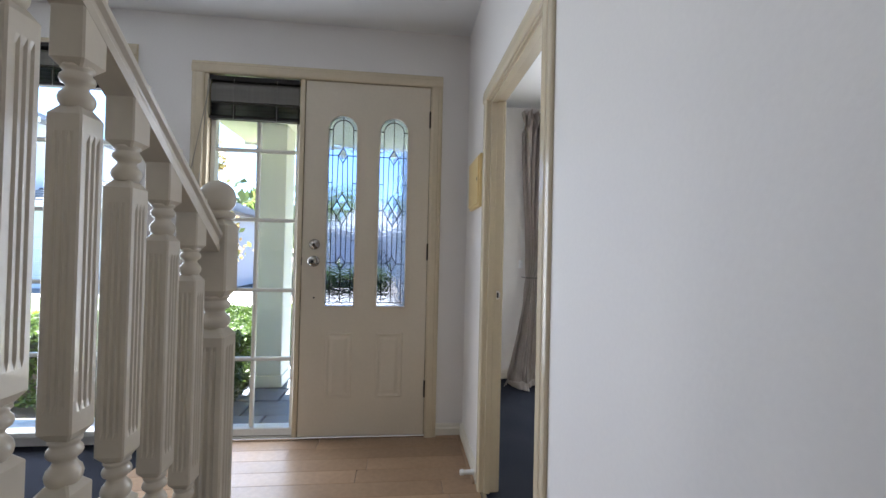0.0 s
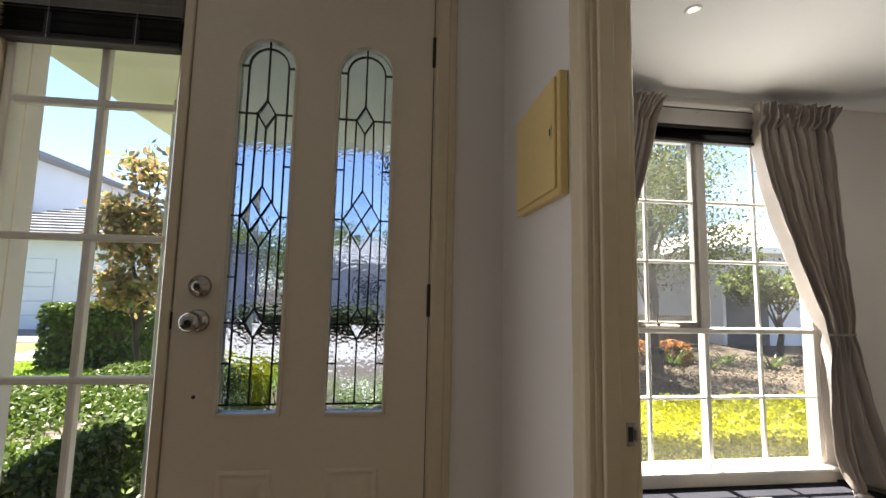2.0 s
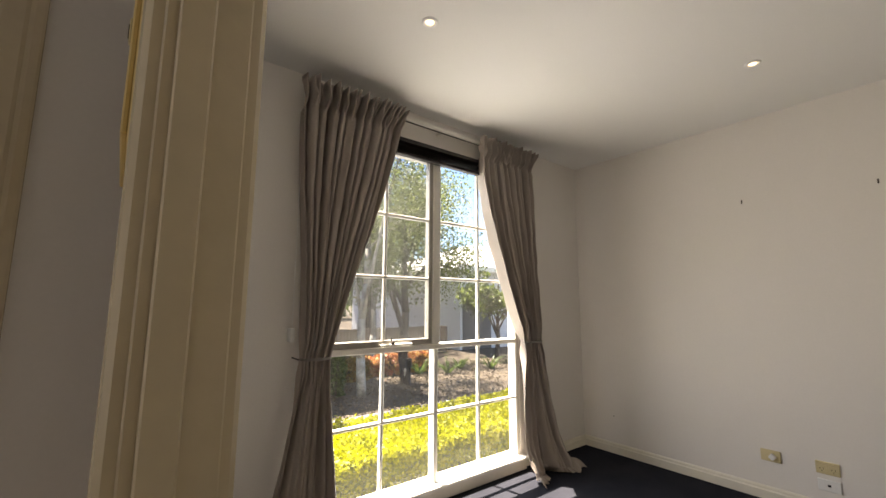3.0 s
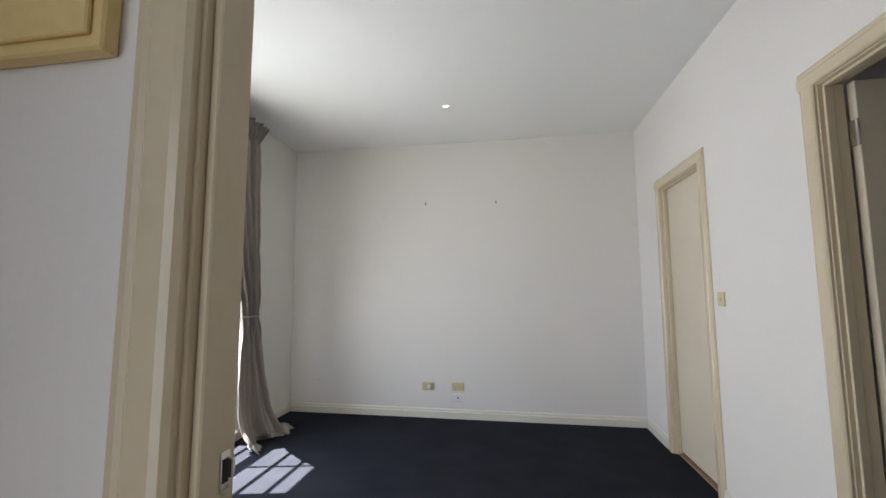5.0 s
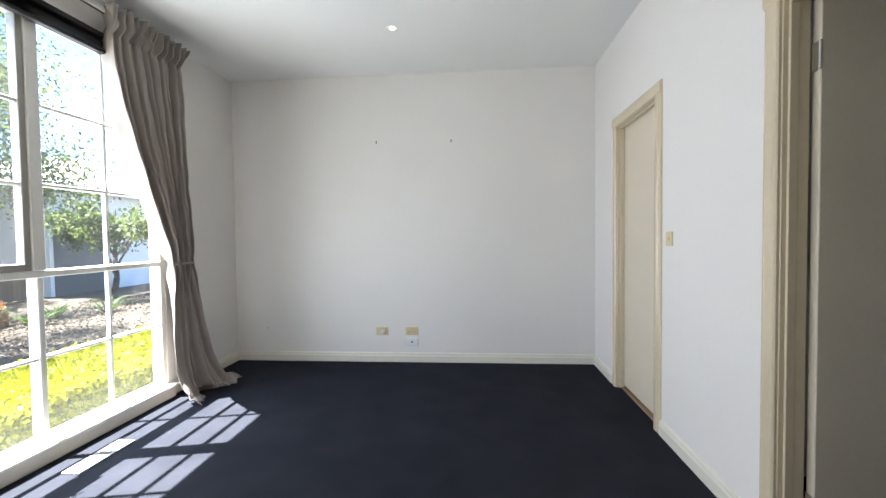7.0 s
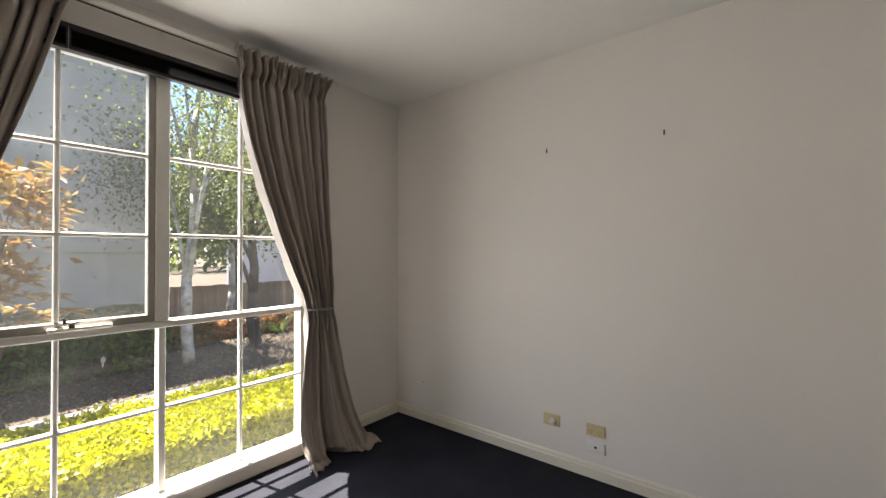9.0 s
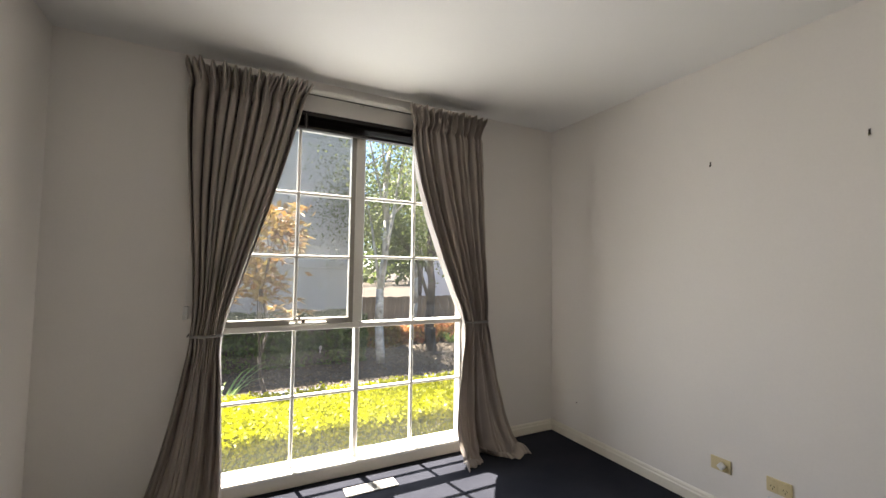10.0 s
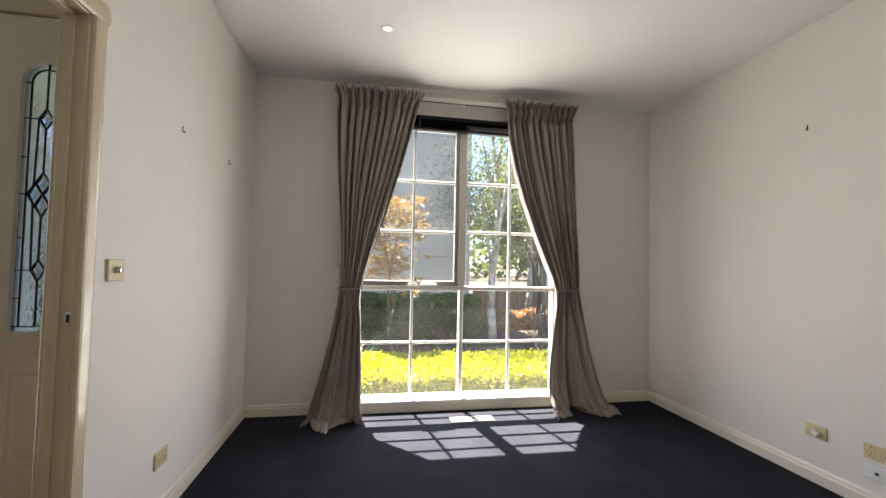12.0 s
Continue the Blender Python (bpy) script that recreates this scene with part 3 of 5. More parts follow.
    for x, z in ((0, d1), (0, d2), (0, c + 0.052), (0, c - 0.052), (-0.031, c), (0.031, c)):
        bm = bmesh.new()
        v = [bm.verts.new((xc + x + dx, 0.012, z + dz)) for dx, dz in ((0, 0.044), (0.025, 0), (0, -0.044), (-0.025, 0))]
        mid = bm.verts.new((xc + x, 0.0085, z))
        for i in range(4):
            bm.faces.new((v[i], v[(i + 1) % 4], mid))
        part("bevel_piece", bm, M_BEVEL, panel, "clear bevelled glass diamond").visible_shadow = False

knob_m = pose(0, 0, 0, 90, 0, 0)
knob = part("door_knob", lathe(bmesh.new(), [(0.036, 0.0), (0.036, 0.004), (0.030, 0.010), (0.015, 0.013), (0.014, 0.026), (0.024, 0.033), (0.0315, 0.044), (0.031, 0.058), (0.024, 0.067), (0.012, 0.070)], 24, pose(0.078, 0, 1.158) @ knob_m), M_STEEL, front, "round worn chrome knob", True)
part("keyhole", lathe(bmesh.new(), [(0.009, 0.070), (0.008, 0.073)], 12, pose(0.078, 0, 1.158) @ knob_m), M_BLACK, knob, "dark key barrel")
dead = part("deadlock", lathe(bmesh.new(), [(0.035, 0.0), (0.035, 0.006), (0.031, 0.014), (0.019, 0.017), (0.018, 0.023), (0.010, 0.025)], 24, pose(0.078, 0, 1.268) @ knob_m), M_STEEL, front, "round chrome deadlock", True)
part("turn_snib", boxed(0.071, 0.085, -0.031, -0.02, 1.260, 1.276, bevel=0.002), M_BRONZE, dead, "small dark turn snib")
part("bolt_hole", lathe(bmesh.new(), [(0.006, 0.0), (0.006, 0.002)], 12, pose(0.082, 0, 0.92) @ knob_m), M_BLACK, front, "small dark screw hole")
part("latch", boxed(-0.010, 0.001, -0.004, 0.01, 1.13, 1.185, bevel=0.002), M_BRONZE, front, "dark latch plate")
for z in (0.32, 1.235, 2.125):
    part("hinge", rod(bmesh.new(), (0.8165, -0.005, z - 0.055), (0.8165, -0.005, z + 0.055), 0.0065), M_BRONZE, front, "dark metal hinge")


def pane(parent, x0, x1, y, z0, z1):
    ob = part("pane", boxed(x0, x1, y, y + 0.004, z0, z1), M_GLASS, parent)
    ob.visible_shadow = False
    return ob


def bar(parent, x0, x1, y0, y1, z0, z1, name="glazing_bar", mat=None):
    return part(name, boxed(x0, x1, y0, y1, z0, z1, bevel=min(x1 - x0, z1 - z0) * 0.22), mat or M_FRAME, parent)


def blind(x0, x1, y, z_top, z_bot, open_slats, stack, label):
    """A raised Venetian blind: head rail, some hanging slats, the stack and the bottom rail."""
    b = thing("venetian_blind", label, "blind", "venetian blinds")
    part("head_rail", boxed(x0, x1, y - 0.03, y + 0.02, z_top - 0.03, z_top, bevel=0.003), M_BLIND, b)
    shape = lambda: extrude_profile(bmesh.new(), [(-0.024, 0.0), (-0.012, 0.003), (0.0, 0.004), (0.012, 0.003), (0.024, 0.0), (0.012, 0.0015), (0.0, 0.0025), (-0.012, 0.0015)], (x0 + 0.004, 0, 0), (x1 - 0.004, 0, 0), (0, 1, 0))
    # Hanging slats get the lit tone, the back-lit stack the shaded one.
    slat, packed = mesh_of("slat", shape(), M_LITSLAT), mesh_of("slat", shape(), M_BLIND)
    zs = list(np.linspace(z_top - 0.05, z_bot + 0.02 + stack * 0.008 + 0.01, open_slats)) if open_slats else []
    zs += [z_bot + 0.024 + 0.008 * i for i in range(stack)]
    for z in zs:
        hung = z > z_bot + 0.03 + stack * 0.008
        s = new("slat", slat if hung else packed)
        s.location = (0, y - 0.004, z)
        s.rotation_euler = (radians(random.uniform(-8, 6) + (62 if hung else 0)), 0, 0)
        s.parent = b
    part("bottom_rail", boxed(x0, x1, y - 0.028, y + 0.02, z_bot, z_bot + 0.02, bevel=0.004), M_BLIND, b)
    for f in (0.27, 0.75):
        x = x0 + (x1 - x0) * f
        bm = rod(bmesh.new(), (x, y - 0.031, z_bot), (x, y - 0.031, z_top - 0.02), 0.0015, 6)
        part("ladder_cord", bm, M_CORD, b, "grey ladder cord")
        part("ladder_tape", boxed(x - 0.010, x + 0.010, y - 0.0315, y - 0.029, z_bot + 0.01, z_bot + 0.085, bevel=0.001), M_BLIND, b, "bunched dark ladder tape")
    return b


# sidelight
side = thing("window_2", "tall narrow sidelight window with ten small panes", "window", kind="structure")
SX0, SX1, SB = -0.604, -0.038, [0.062, 0.507, 0.960, 1.420, 1.876, 2.345]
part("window_frame", boxed(SX0, SX0 + 0.028, 3.70, 3.76, 0.016, 2.345, bevel=0.003), M_FRAME, side)
part("window_frame", boxed(SX1 - 0.028, SX1, 3.70, 3.76, 0.016, 2.345, bevel=0.003), M_FRAME, side)
part("window_sill", boxed(SX0, SX1, 3.69, 3.78, 0.016, 0.062, bevel=0.004), M_FRAME, side)
mid = (SX0 + SX1) / 2 + 0.012
bar(side, mid - 0.012, mid + 0.012, 3.708, 3.742, 0.062, 2.345)
for z in SB[1:-1]:
    bar(side, SX0 + 0.028, SX1 - 0.028, 3.705, 3.739, z - 0.012, z + 0.012)
for za, zb in zip(SB, SB[1:]):
    for xa, xb in ((SX0 + 0.02, mid), (mid, SX1 - 0.02)):
        pane(side, xa, xb, 3.725, za, zb)
blind(SX0 + 0.006, SX1 - 0.004, 3.678, 2.335, 2.06, 15, 10, "dark brown venetian blind drawn up above the sidelight")
bm = rod(bmesh.new(), (-0.585, 3.64, 2.31), (-0.742, 3.632, 1.42), 0.0022, 6)
rod(bm, (-0.742, 3.632, 1.42), (-0.80, 3.635, 0.33), 0.0018, 6)
rod(bm, (-0.60, 3.64, 2.31), (-0.665, 3.634, 1.25), 0.0016, 6)
cord = thing("blind_cord", "thin grey blind cord hooked on a wall cleat", "cord")
part("cord", bm, M_CORD, cord)
bm = boxed(-0.752, -0.732, 3.625, 3.655, 1.385, 1.445, bevel=0.004)
box(bm, -0.749, -0.735, 3.612, 3.63, 1.405, 1.425, bevel=0.003)
part("cleat", bm, M_BRONZE, cord, "dark cord cleat")
part("tassel", lathe(bmesh.new(), [(0.002, 0.03), (0.005, 0.024), (0.006, 0.0), (0.004, -0.003)], 10, pose(-0.665, 3.634, 1.23)), M_WHITE, cord, "white cord tassel", True)

# living-room window by the stairs
win0 = thing("window_3", "cream framed window with small square panes", "window", kind="structure")
architrave("x", 3.655, -1, -2.62, -1.105, 2.42, "cream painted timber architrave round the window", 0.07)
WX, WZ = [-2.60, -2.235, -1.865, -1.495, -1.125], [0.105, 0.54, 0.995, 1.450, 1.885, 2.40]
part("window_frame", boxed(-2.64, -2.60, 3.66, 3.78, 0.07, 2.44, bevel=0.003), M_FRAME, win0)
part("window_frame", boxed(-1.125, -1.085, 3.66, 3.78, 0.07, 2.44, bevel=0.003), M_FRAME, win0)
part("window_frame", boxed(-2.60, -1.125, 3.66, 3.78, 2.40, 2.44, bevel=0.003), M_FRAME, win0)
part("window_sill", boxed(-2.64, -1.085, 3.60, 3.80, 0.07, 0.105, bevel=0.004), M_FRAME, win0)
for x in WX[1:-1]:
    bar(win0, x - 0.013, x + 0.013, 3.708, 3.742, 0.105, 2.40)
for z in WZ[1:-1]:
    bar(win0, -2.60, -1.125, 3.705, 3.739, z - 0.013, z + 0.013)
for za, zb in zip(WZ, WZ[1:]):
    for xa, xb in zip(WX, WX[1:]):
        pane(win0, xa, xb, 3.725, za, zb)
blind(-2.66, -1.05, 3.605, 2.435, 2.18, 13, 11, "dark brown venetian blind drawn up over the window")

# bedroom window
win = thing("window_1", "tall cream framed bedroom window with sixteen panes", "window", kind="structure")
YB = 4.912
part("window_frame", boxed(1.976, 2.018, YB, YB + 0.085, 0.076, 2.459, bevel=0.003), M_FRAME, win)
part("window_frame", boxed(3.722, 3.764, YB, YB + 0.085, 0.076, 2.459, bevel=0.003), M_FRAME, win)
part("window_frame", boxed(2.018, 3.722, YB, YB + 0.085, 2.40, 2.459, bevel=0.003), M_FRAME, win)
part("mullion", boxed(2.845, 2.912, YB - 0.008, YB + 0.085, 1.035, 2.40, bevel=0.004), M_FRAME, win)
part("mullion", boxed(2.862, 2.896, YB - 0.006, YB + 0.06, 0.105, 0.995, bevel=0.004), M_FRAME, win)
part("transom", boxed(2.018, 3.722, YB - 0.010, YB + 0.085, 0.997, 1.033, bevel=0.004), M_FRAME, win)
part("window_sill", boxed(1.955, 3.785, YB - 0.075, YB + 0.12, 0.076, 0.102, bevel=0.005), M_FRAME, win, "cream painted window sill board")
part("apron", boxed(1.965, 3.775, YB - 0.055, YB - 0.004, 0.0, 0.076, bevel=0.003), M_BASE, win, "cream board below the sill")
for x in (2.455, 3.309):
    bar(win, x - 0.011, x + 0.011, YB + 0.006, YB + 0.036, 0.102, 0.997)
bar(win, 3.298, 3.320, YB + 0.006, YB + 0.036, 1.033, 2.40)
for z in (1.930, 1.502):
    bar(win, 2.912, 3.722, YB + 0.003, YB + 0.034, z - 0.011, z + 0.011)
bar(win, 2.018, 3.722, YB + 0.003, YB + 0.034, 0.545, 0.567)
for xa, xb in ((2.018, 2.455), (2.455, 2.879), (2.879, 3.309), (3.309, 3.722)):
    for za, zb in ((0.102, 0.556), (0.556, 0.998)):
        pane(win, xa, xb, YB + 0.02, za, zb)
for xa, xb in ((2.912, 3.309), (3.309, 3.722)):
    for za, zb in ((1.033, 1.502), (1.502, 1.93), (1.93, 2.40)):
        pane(win, xa, xb, YB + 0.02, za, zb)
sash = part("sash", boxed(2.018, 2.050, YB + 0.0, YB + 0.05, 1.035, 2.40, bevel=0.003), M_SASH, win, "grey metal awning sash")
for dims in ((2.812, 2.845, YB, YB + 0.05, 1.035, 2.40), (2.050, 2.812, YB, YB + 0.05, 1.035, 1.075), (2.050, 2.812, YB, YB + 0.05, 2.365, 2.40)):
    part("sash_rail", boxed(*dims, bevel=0.003), M_SASH, sash)
bar(sash, 2.444, 2.466, YB + 0.008, YB + 0.034, 1.075, 2.365)
for z in (1.926, 1.494):
    bar(sash, 2.050, 2.812, YB + 0.006, YB + 0.032, z - 0.011, z + 0.011)
for xa, xb in ((2.05, 2.455), (2.455, 2.812)):
    for za, zb in ((1.075, 1.494), (1.494, 1.926), (1.926, 2.365)):
        pane(sash, xa, xb, YB + 0.02, za, zb)
bm = boxed(2.42, 2.66, YB - 0.030, YB - 0.010, 1.036, 1.054, bevel=0.004)
winder = part("winder", bm, M_FRAME, win, "cream window winder with a metal crank")
bm = lathe(bmesh.new(), [(0.013, 0), (0.012, 0.016), (0.006, 0.02)], 12, pose(2.505, YB - 0.026, 1.05))
rod(bm, (2.505, YB - 0.03, 1.066), (2.475, YB - 0.055, 1.082), 0.004, 8)
rod(bm, (2.475, YB - 0.055, 1.075), (2.475, YB - 0.055, 1.10), 0.006, 8)
rod(bm, (2.505, YB - 0.03, 1.07), (2.53, YB - 0.045, 1.078), 0.004, 8)
# The dark metal gives the crank its shade against the bright window.
part("crank", bm, M_BRONZE, winder, "metal crank toned dark for its backlit side")
fly = part("insect_screen", boxed(2.03, 2.835, YB + 0.058, YB + 0.060, 1.04, 2.40), M_SCREEN, sash, "fine grey insect screen behind the sash")
fly.visible_shadow = False
blind(2.02, 3.72, 4.872, 2.475, 2.352, 0, 9, "dark brown venetian blind drawn up under the curtain track")

smudge = bmesh.new()
lathe(smudge, [(0.004, 0.0), (0.011, 0.0004), (0.009, 0.0009), (0.003, 0.001)], 9, pose(2.632, YB + 0.0195, 0.868, 90, 0, 0) @ Matrix.Diagonal((1, 1.5, 1, 1)))
lathe(smudge, [(0.003, 0.0), (0.006, 0.0004), (0.003, 0.0008)], 8, pose(2.630, YB + 0.0195, 0.842, 90, 0, 0) @ Matrix.Diagonal((0.8, 2.2, 1, 1)))
part("smudge", smudge, M_WHITE, win, "white dried splash on the glass")

# ---- curtains ----


def smooth(t):
    t = max(0.0, min(1.0, t))
    return t * t * (3 - 2 * t)


def curtain(outer, inner, label, seed, bowed, creases):
    """A pinch-pleated drape, gathered by a tie-back and pooling on the floor. outer, inner: x at the top, the tie and the hem; creases: u of the deep folds below the tie."""
    rnd = random.Random(seed)
    c = thing("curtain", label, "curtain", "bedroom curtains")
    top, tie, nu, nv, pool = 2.622, 1.012, 320, 96, 10
    ph = [rnd.uniform(0, 6.28) for _ in range(8)]
    pleats = 11
    high = [((k + 0.5 + rnd.uniform(-0.24, 0.24)) / pleats, rnd.uniform(0.010, 0.018), rnd.uniform(0.06, 0.14), rnd.uniform(-0.02, 0.02)) for k in range(pleats)]
    low = [(u, rnd.uniform(0.03, 0.06), rnd.uniform(0.08, 0.12), rnd.uniform(-0.05, 0.05)) for u in creases]
    bm = bmesh.new()
    grid = []
    for j in range(nv + pool + 1):
        over = max(0, j - nv) / pool
        z = top + (0.012 - top) * min(j, nv) / nv
        if z > tie:
            s = (top - z) / (top - tie)
            xo = outer[0] + (outer[1] - outer[0]) * smooth(s)
            xi = inner[0] + (inner[1] - inner[0]) * s ** bowed
            squeeze = smooth((s - 0.4) / 0.6)
        else:
            s = (tie - z) / tie
            xo = outer[1] + (outer[2] - outer[1]) * (0.55 * s + 0.45 * s * s) + (outer[2] - outer[1]) * 0.12 * over
            xi = inner[1] + (inner[2] - inner[1]) * smooth(s * 1.1)
            squeeze = 1.0
        head = smooth((z - 2.465) / 0.03)
        frill = smooth((z - 2.505) / 0.11)
        k = smooth((tie - z) / 0.30)
        near = math.exp(-((z - tie) / 0.07) ** 2)
        row = []
        for i in range(nu + 1):
            u = i / nu
            back = 0.0
            for cu, w, d, drift in high:
                q = (u - cu - drift * (top - z)) / (w * (1 + 0.5 * squeeze))
                back += d * math.exp(-q * q) * (1 - 0.45 * head) * (1 - 0.85 * k)
            for cu, w, d, drift in low:
                q = (u - cu - drift * (tie - z)) / w
                back += d * (q * q < 9 and math.exp(-abs(q) ** 1.6) or 0.0) * k * (0.9 - 0.45 * s)
            soft = 0.014 * math.sin(2 * math.pi * 4.3 * u + ph[2] + 0.9 * (top - z)) + 0.007 * math.sin(2 * math.pi * 7.7 * u + ph[3] - 1.3 * z + math.sin(6 * z + ph[4]))
            wide = 0.045 * math.sin(2 * math.pi * 1.7 * u + ph[5] + 0.4 * z) + 0.012 * math.sin(2 * math.pi * 3.9 * u + ph[6] + 2.1 * z)
            crumple = 0.005 * math.sin(17 * u + 13 * z + ph[0]) * math.sin(11 * z - 9 * u + ph[7])
            pinch = sum(0.050 * math.exp(-((u - cu - 0.5 / pleats) / 0.011) ** 2) for cu, w, d, drift in high) * head * (1 - frill)
            fan = (0.007 + 0.032 * frill) * math.sin(2 * math.pi * pleats * 2.3 * u + 2.2 * math.sin(7 * u + ph[2])) * head
            y = 4.758 + back + soft * (1 - 0.7 * head) * (1 - k) + wide * k * s + crumple * (1 - head) - pinch + fan
            y += 0.016 * math.exp(-((z - 2.478) / 0.020) ** 2) - 0.022 * frill
            y = y * (1 - 0.55 * near) + 4.79 * 0.55 * near
            x = xo + (xi - xo) * u
            x += (u - 0.5) * 0.05 * frill * (1 if xi > xo else -1)
            x += 0.009 * math.sin(3.1 * z + ph[4] + 4 * u) * (1 - head) * (1 - near) * (1 - k)
            zz = z + (0.006 * math.sin(2 * math.pi * pleats * u + ph[5]) + 0.006 * math.sin(41 * u + ph[1])) * frill
            if z < tie:
                y -= 0.085 * s ** 1.6
                y -= 0.05 * smooth((s - 0.72) / 0.28) * (0.5 + 0.5 * math.sin(8.5 * u + ph[1]))
                crush = smooth((s - 0.82) / 0.18)
                y += 0.016 * crush * math.sin(24 * u + 35 * z + ph[3])
                x += 0.014 * crush * math.sin(19 * u + 28 * z + ph[6])
                zz += crush * 0.010 * (1 + math.sin(13 * u + ph[2]))
            if over:
                y -= over * (0.05 + 0.05 * math.sin(6.3 * u + ph[7]) + 0.02 * math.sin(17 * u + ph[0]))
                zz = max(0.006, zz * (1 - over) + 0.014 * math.sin(3.14 * over) * (1 + math.sin(15 * u + ph[4])) + 0.010 * (1 + math.sin(21 * u + ph[5])) * (1 - over) + 0.004)
            y = min(y, 4.893) if z < 0.16 or z > 2.5 else min(y, 4.90)
            row.append(bm.verts.new((x, y, zz)))
        grid.append(row)
    for p, q in zip(grid, grid[1:]):
        for i in range(nu):
            bm.faces.new((p[i], p[i + 1], q[i + 1], q[i]))
    drape = part("drape", bm, M_CURTAIN, c, "", True)
    so = drape.modifiers.new("thickness", "SOLIDIFY")
    so.thickness = 0.003
    # tie-back band and hook
    bm = bmesh.new()
    x0, x1 = min(outer[1], inner[1]) - 0.004, max(outer[1], inner[1]) + 0.004
    for k in range(24):
        a0, a1 = 2 * math.pi * k / 24, 2 * math.pi * (k + 1) / 24
        p = [Vector(((x0 + x1) / 2 + (x1 - x0) / 2 * math.cos(a), 4.79 + 0.052 * math.sin(a), 0)) for a in (a0, a1)]
        v = [bm.verts.new(q + Vector((0, 0, z))) for q, z in ((p[0], tie - 0.007), (p[1], tie - 0.007), (p[1], tie + 0.007), (p[0], tie + 0.007))]
        bm.faces.new(v)
    tb = part("tie_back", bm, M_CORD, c, "cloth tie-back band")
    so = tb.modifiers.new("thickness", "SOLIDIFY")
    so.thickness = 0.004
    xh = outer[1] + (0.012 if outer[1] > inner[1] else -0.012)
    part("tie_hook", rod(bmesh.new(), (xh, 4.905, tie), (xh, 4.79, tie), 0.004, 8), M_BRONZE, c, "small dark tie-back hook")
    return c


curtain((1.812, 1.868, 1.64), (2.485, 2.035, 2.06), "taupe pinch-pleated curtain held back by a tie", 3, 1.05, (0.16, 0.46, 0.72, 0.90))
curtain((3.828, 3.905, 4.15), (3.215, 3.695, 3.59), "taupe pinch-pleated curtain held back and pooling on the carpet", 8, 1.6, (0.30, 0.58, 0.80, 0.93))
track = thing("curtain_track", "pale metal curtain track mounted on the wall above the window", "curtain track")
part("rail", boxed(1.83, 3.81, 4.800, 4.83, 2.584, 2.616, bevel=0.004), M_FRAME, track)
part("channel", boxed(1.84, 3.80, 4.811, 4.824, 2.580, 2.5845), M_RAIL, track, "dark channel under the rail")
for x in (1.95, 2.87, 3.70):
    part("bracket", boxed(x - 0.012, x + 0.012, 4.83, 4.91, 2.594, 2.610, bevel=0.002), M_FRAME, track)
wt = thing("cord_tensioner", "white curtain cord with a plastic tensioner beside the curtain", "cord")
part("cord", rod(bmesh.new(), (1.835, 4.865, 1.16), (1.835, 4.865, 2.60), 0.0018, 6), M_WHITE, wt)
part("tensioner", boxed(1.822, 1.848, 4.85, 4.909, 1.10, 1.18, bevel=0.005), M_WHITE, wt, "white plastic tensioner")

# ---- fittings on the walls ----


def plate(name, label, category, m, w, h, mat, kind_of):
    """A wall plate in its own frame: x across, z up, facing -y."""
    t = thing(name, label, category, "wall plates")
    part("cover", boxed(-w / 2, w / 2, -0.009, 0.0, -h / 2, h / 2, bevel=0.003), mat, t)
    if kind_of == "dimmer":
        part("knob", lathe(bmesh.new(), [(0.013, 0), (0.012, 0.014), (0.009, 0.016)], 16, pose(0, -0.009, 0, 90, 0, 0)), M_CHROME, t, "small metal dimmer knob", True)
    if kind_of.startswith("switch"):
        n = int(kind_of[-1])
        for i in range(n):
            x = (i - (n - 1) / 2) * 0.024
            part("rocker", boxed(x - 0.007, x + 0.007, -0.013, -0.008, -0.010, 0.010, bevel=0.002), mat, t)
    if kind_of == "outlet":
        for x in (-0.028, 0.028):
            face = part("socket", boxed(x - 0.022, x + 0.022, -0.0105, -0.008, -0.028, 0.016, bevel=0.001), mat, t)
            for dx, dz, a in ((-0.008, 0.0, 25), (0.008, 0.0, -25), (0, -0.014, 0)):
                bm = bmesh.new()
                bmesh.ops.create_cube(bm, size=1, matrix=pose(x + dx, -0.0107, dz - 0.004, 0, a, 0) @ Matrix.Diagonal((0.0025, 0.001, 0.009, 1)))
                part("slot", bm, M_BLACK, face)
            part("rocker", boxed(x - 0.006, x + 0.006, -0.013, -0.008, 0.020, 0.032, bevel=0.0015), mat, t)
    if kind_of == "plug":
        bm = bmesh.new()
        bmesh.ops.create_cube(bm, size=1, matrix=pose(0.012, -0.022, -0.002, 0, 40, 0) @ Matrix.Diagonal((0.034, 0.026, 0.034, 1)))
        bmesh.ops.bevel(bm, geom=bm.edges[:], offset=0.004, segments=2, affect="EDGES")
        part("plug", bm, M_WHITE, t, "white plastic plug turned on its corner")
    if kind_of == "data":
        part("jack", boxed(-0.008, 0.008, -0.0105, -0.008, -0.006, 0.007), M_BLACK, t, "dark socket hole")
    t.matrix_basis = m
    return t


plate("light_switch", "aged cream plastic double light switch", "light switch", pose(-0.962, 3.655, 1.158), 0.116, 0.076, M_PLATE, "switch2")
plate("light_switch", "white plastic triple light switch", "light switch", pose(-0.797, 3.655, 1.161), 0.112, 0.074, M_WHITE, "switch3")
plate("power_outlet", "aged cream double power outlet near the floor", "power outlet", pose(-0.792, 3.655, 0.272), 0.116, 0.076, M_PLATE, "outlet")
plate("dimmer_switch", "aged cream wall plate with a metal dimmer knob", "light switch", pose(1.155, 3.20, 1.17, 0, 0, 90), 0.100, 0.082, M_PLATE, "dimmer")
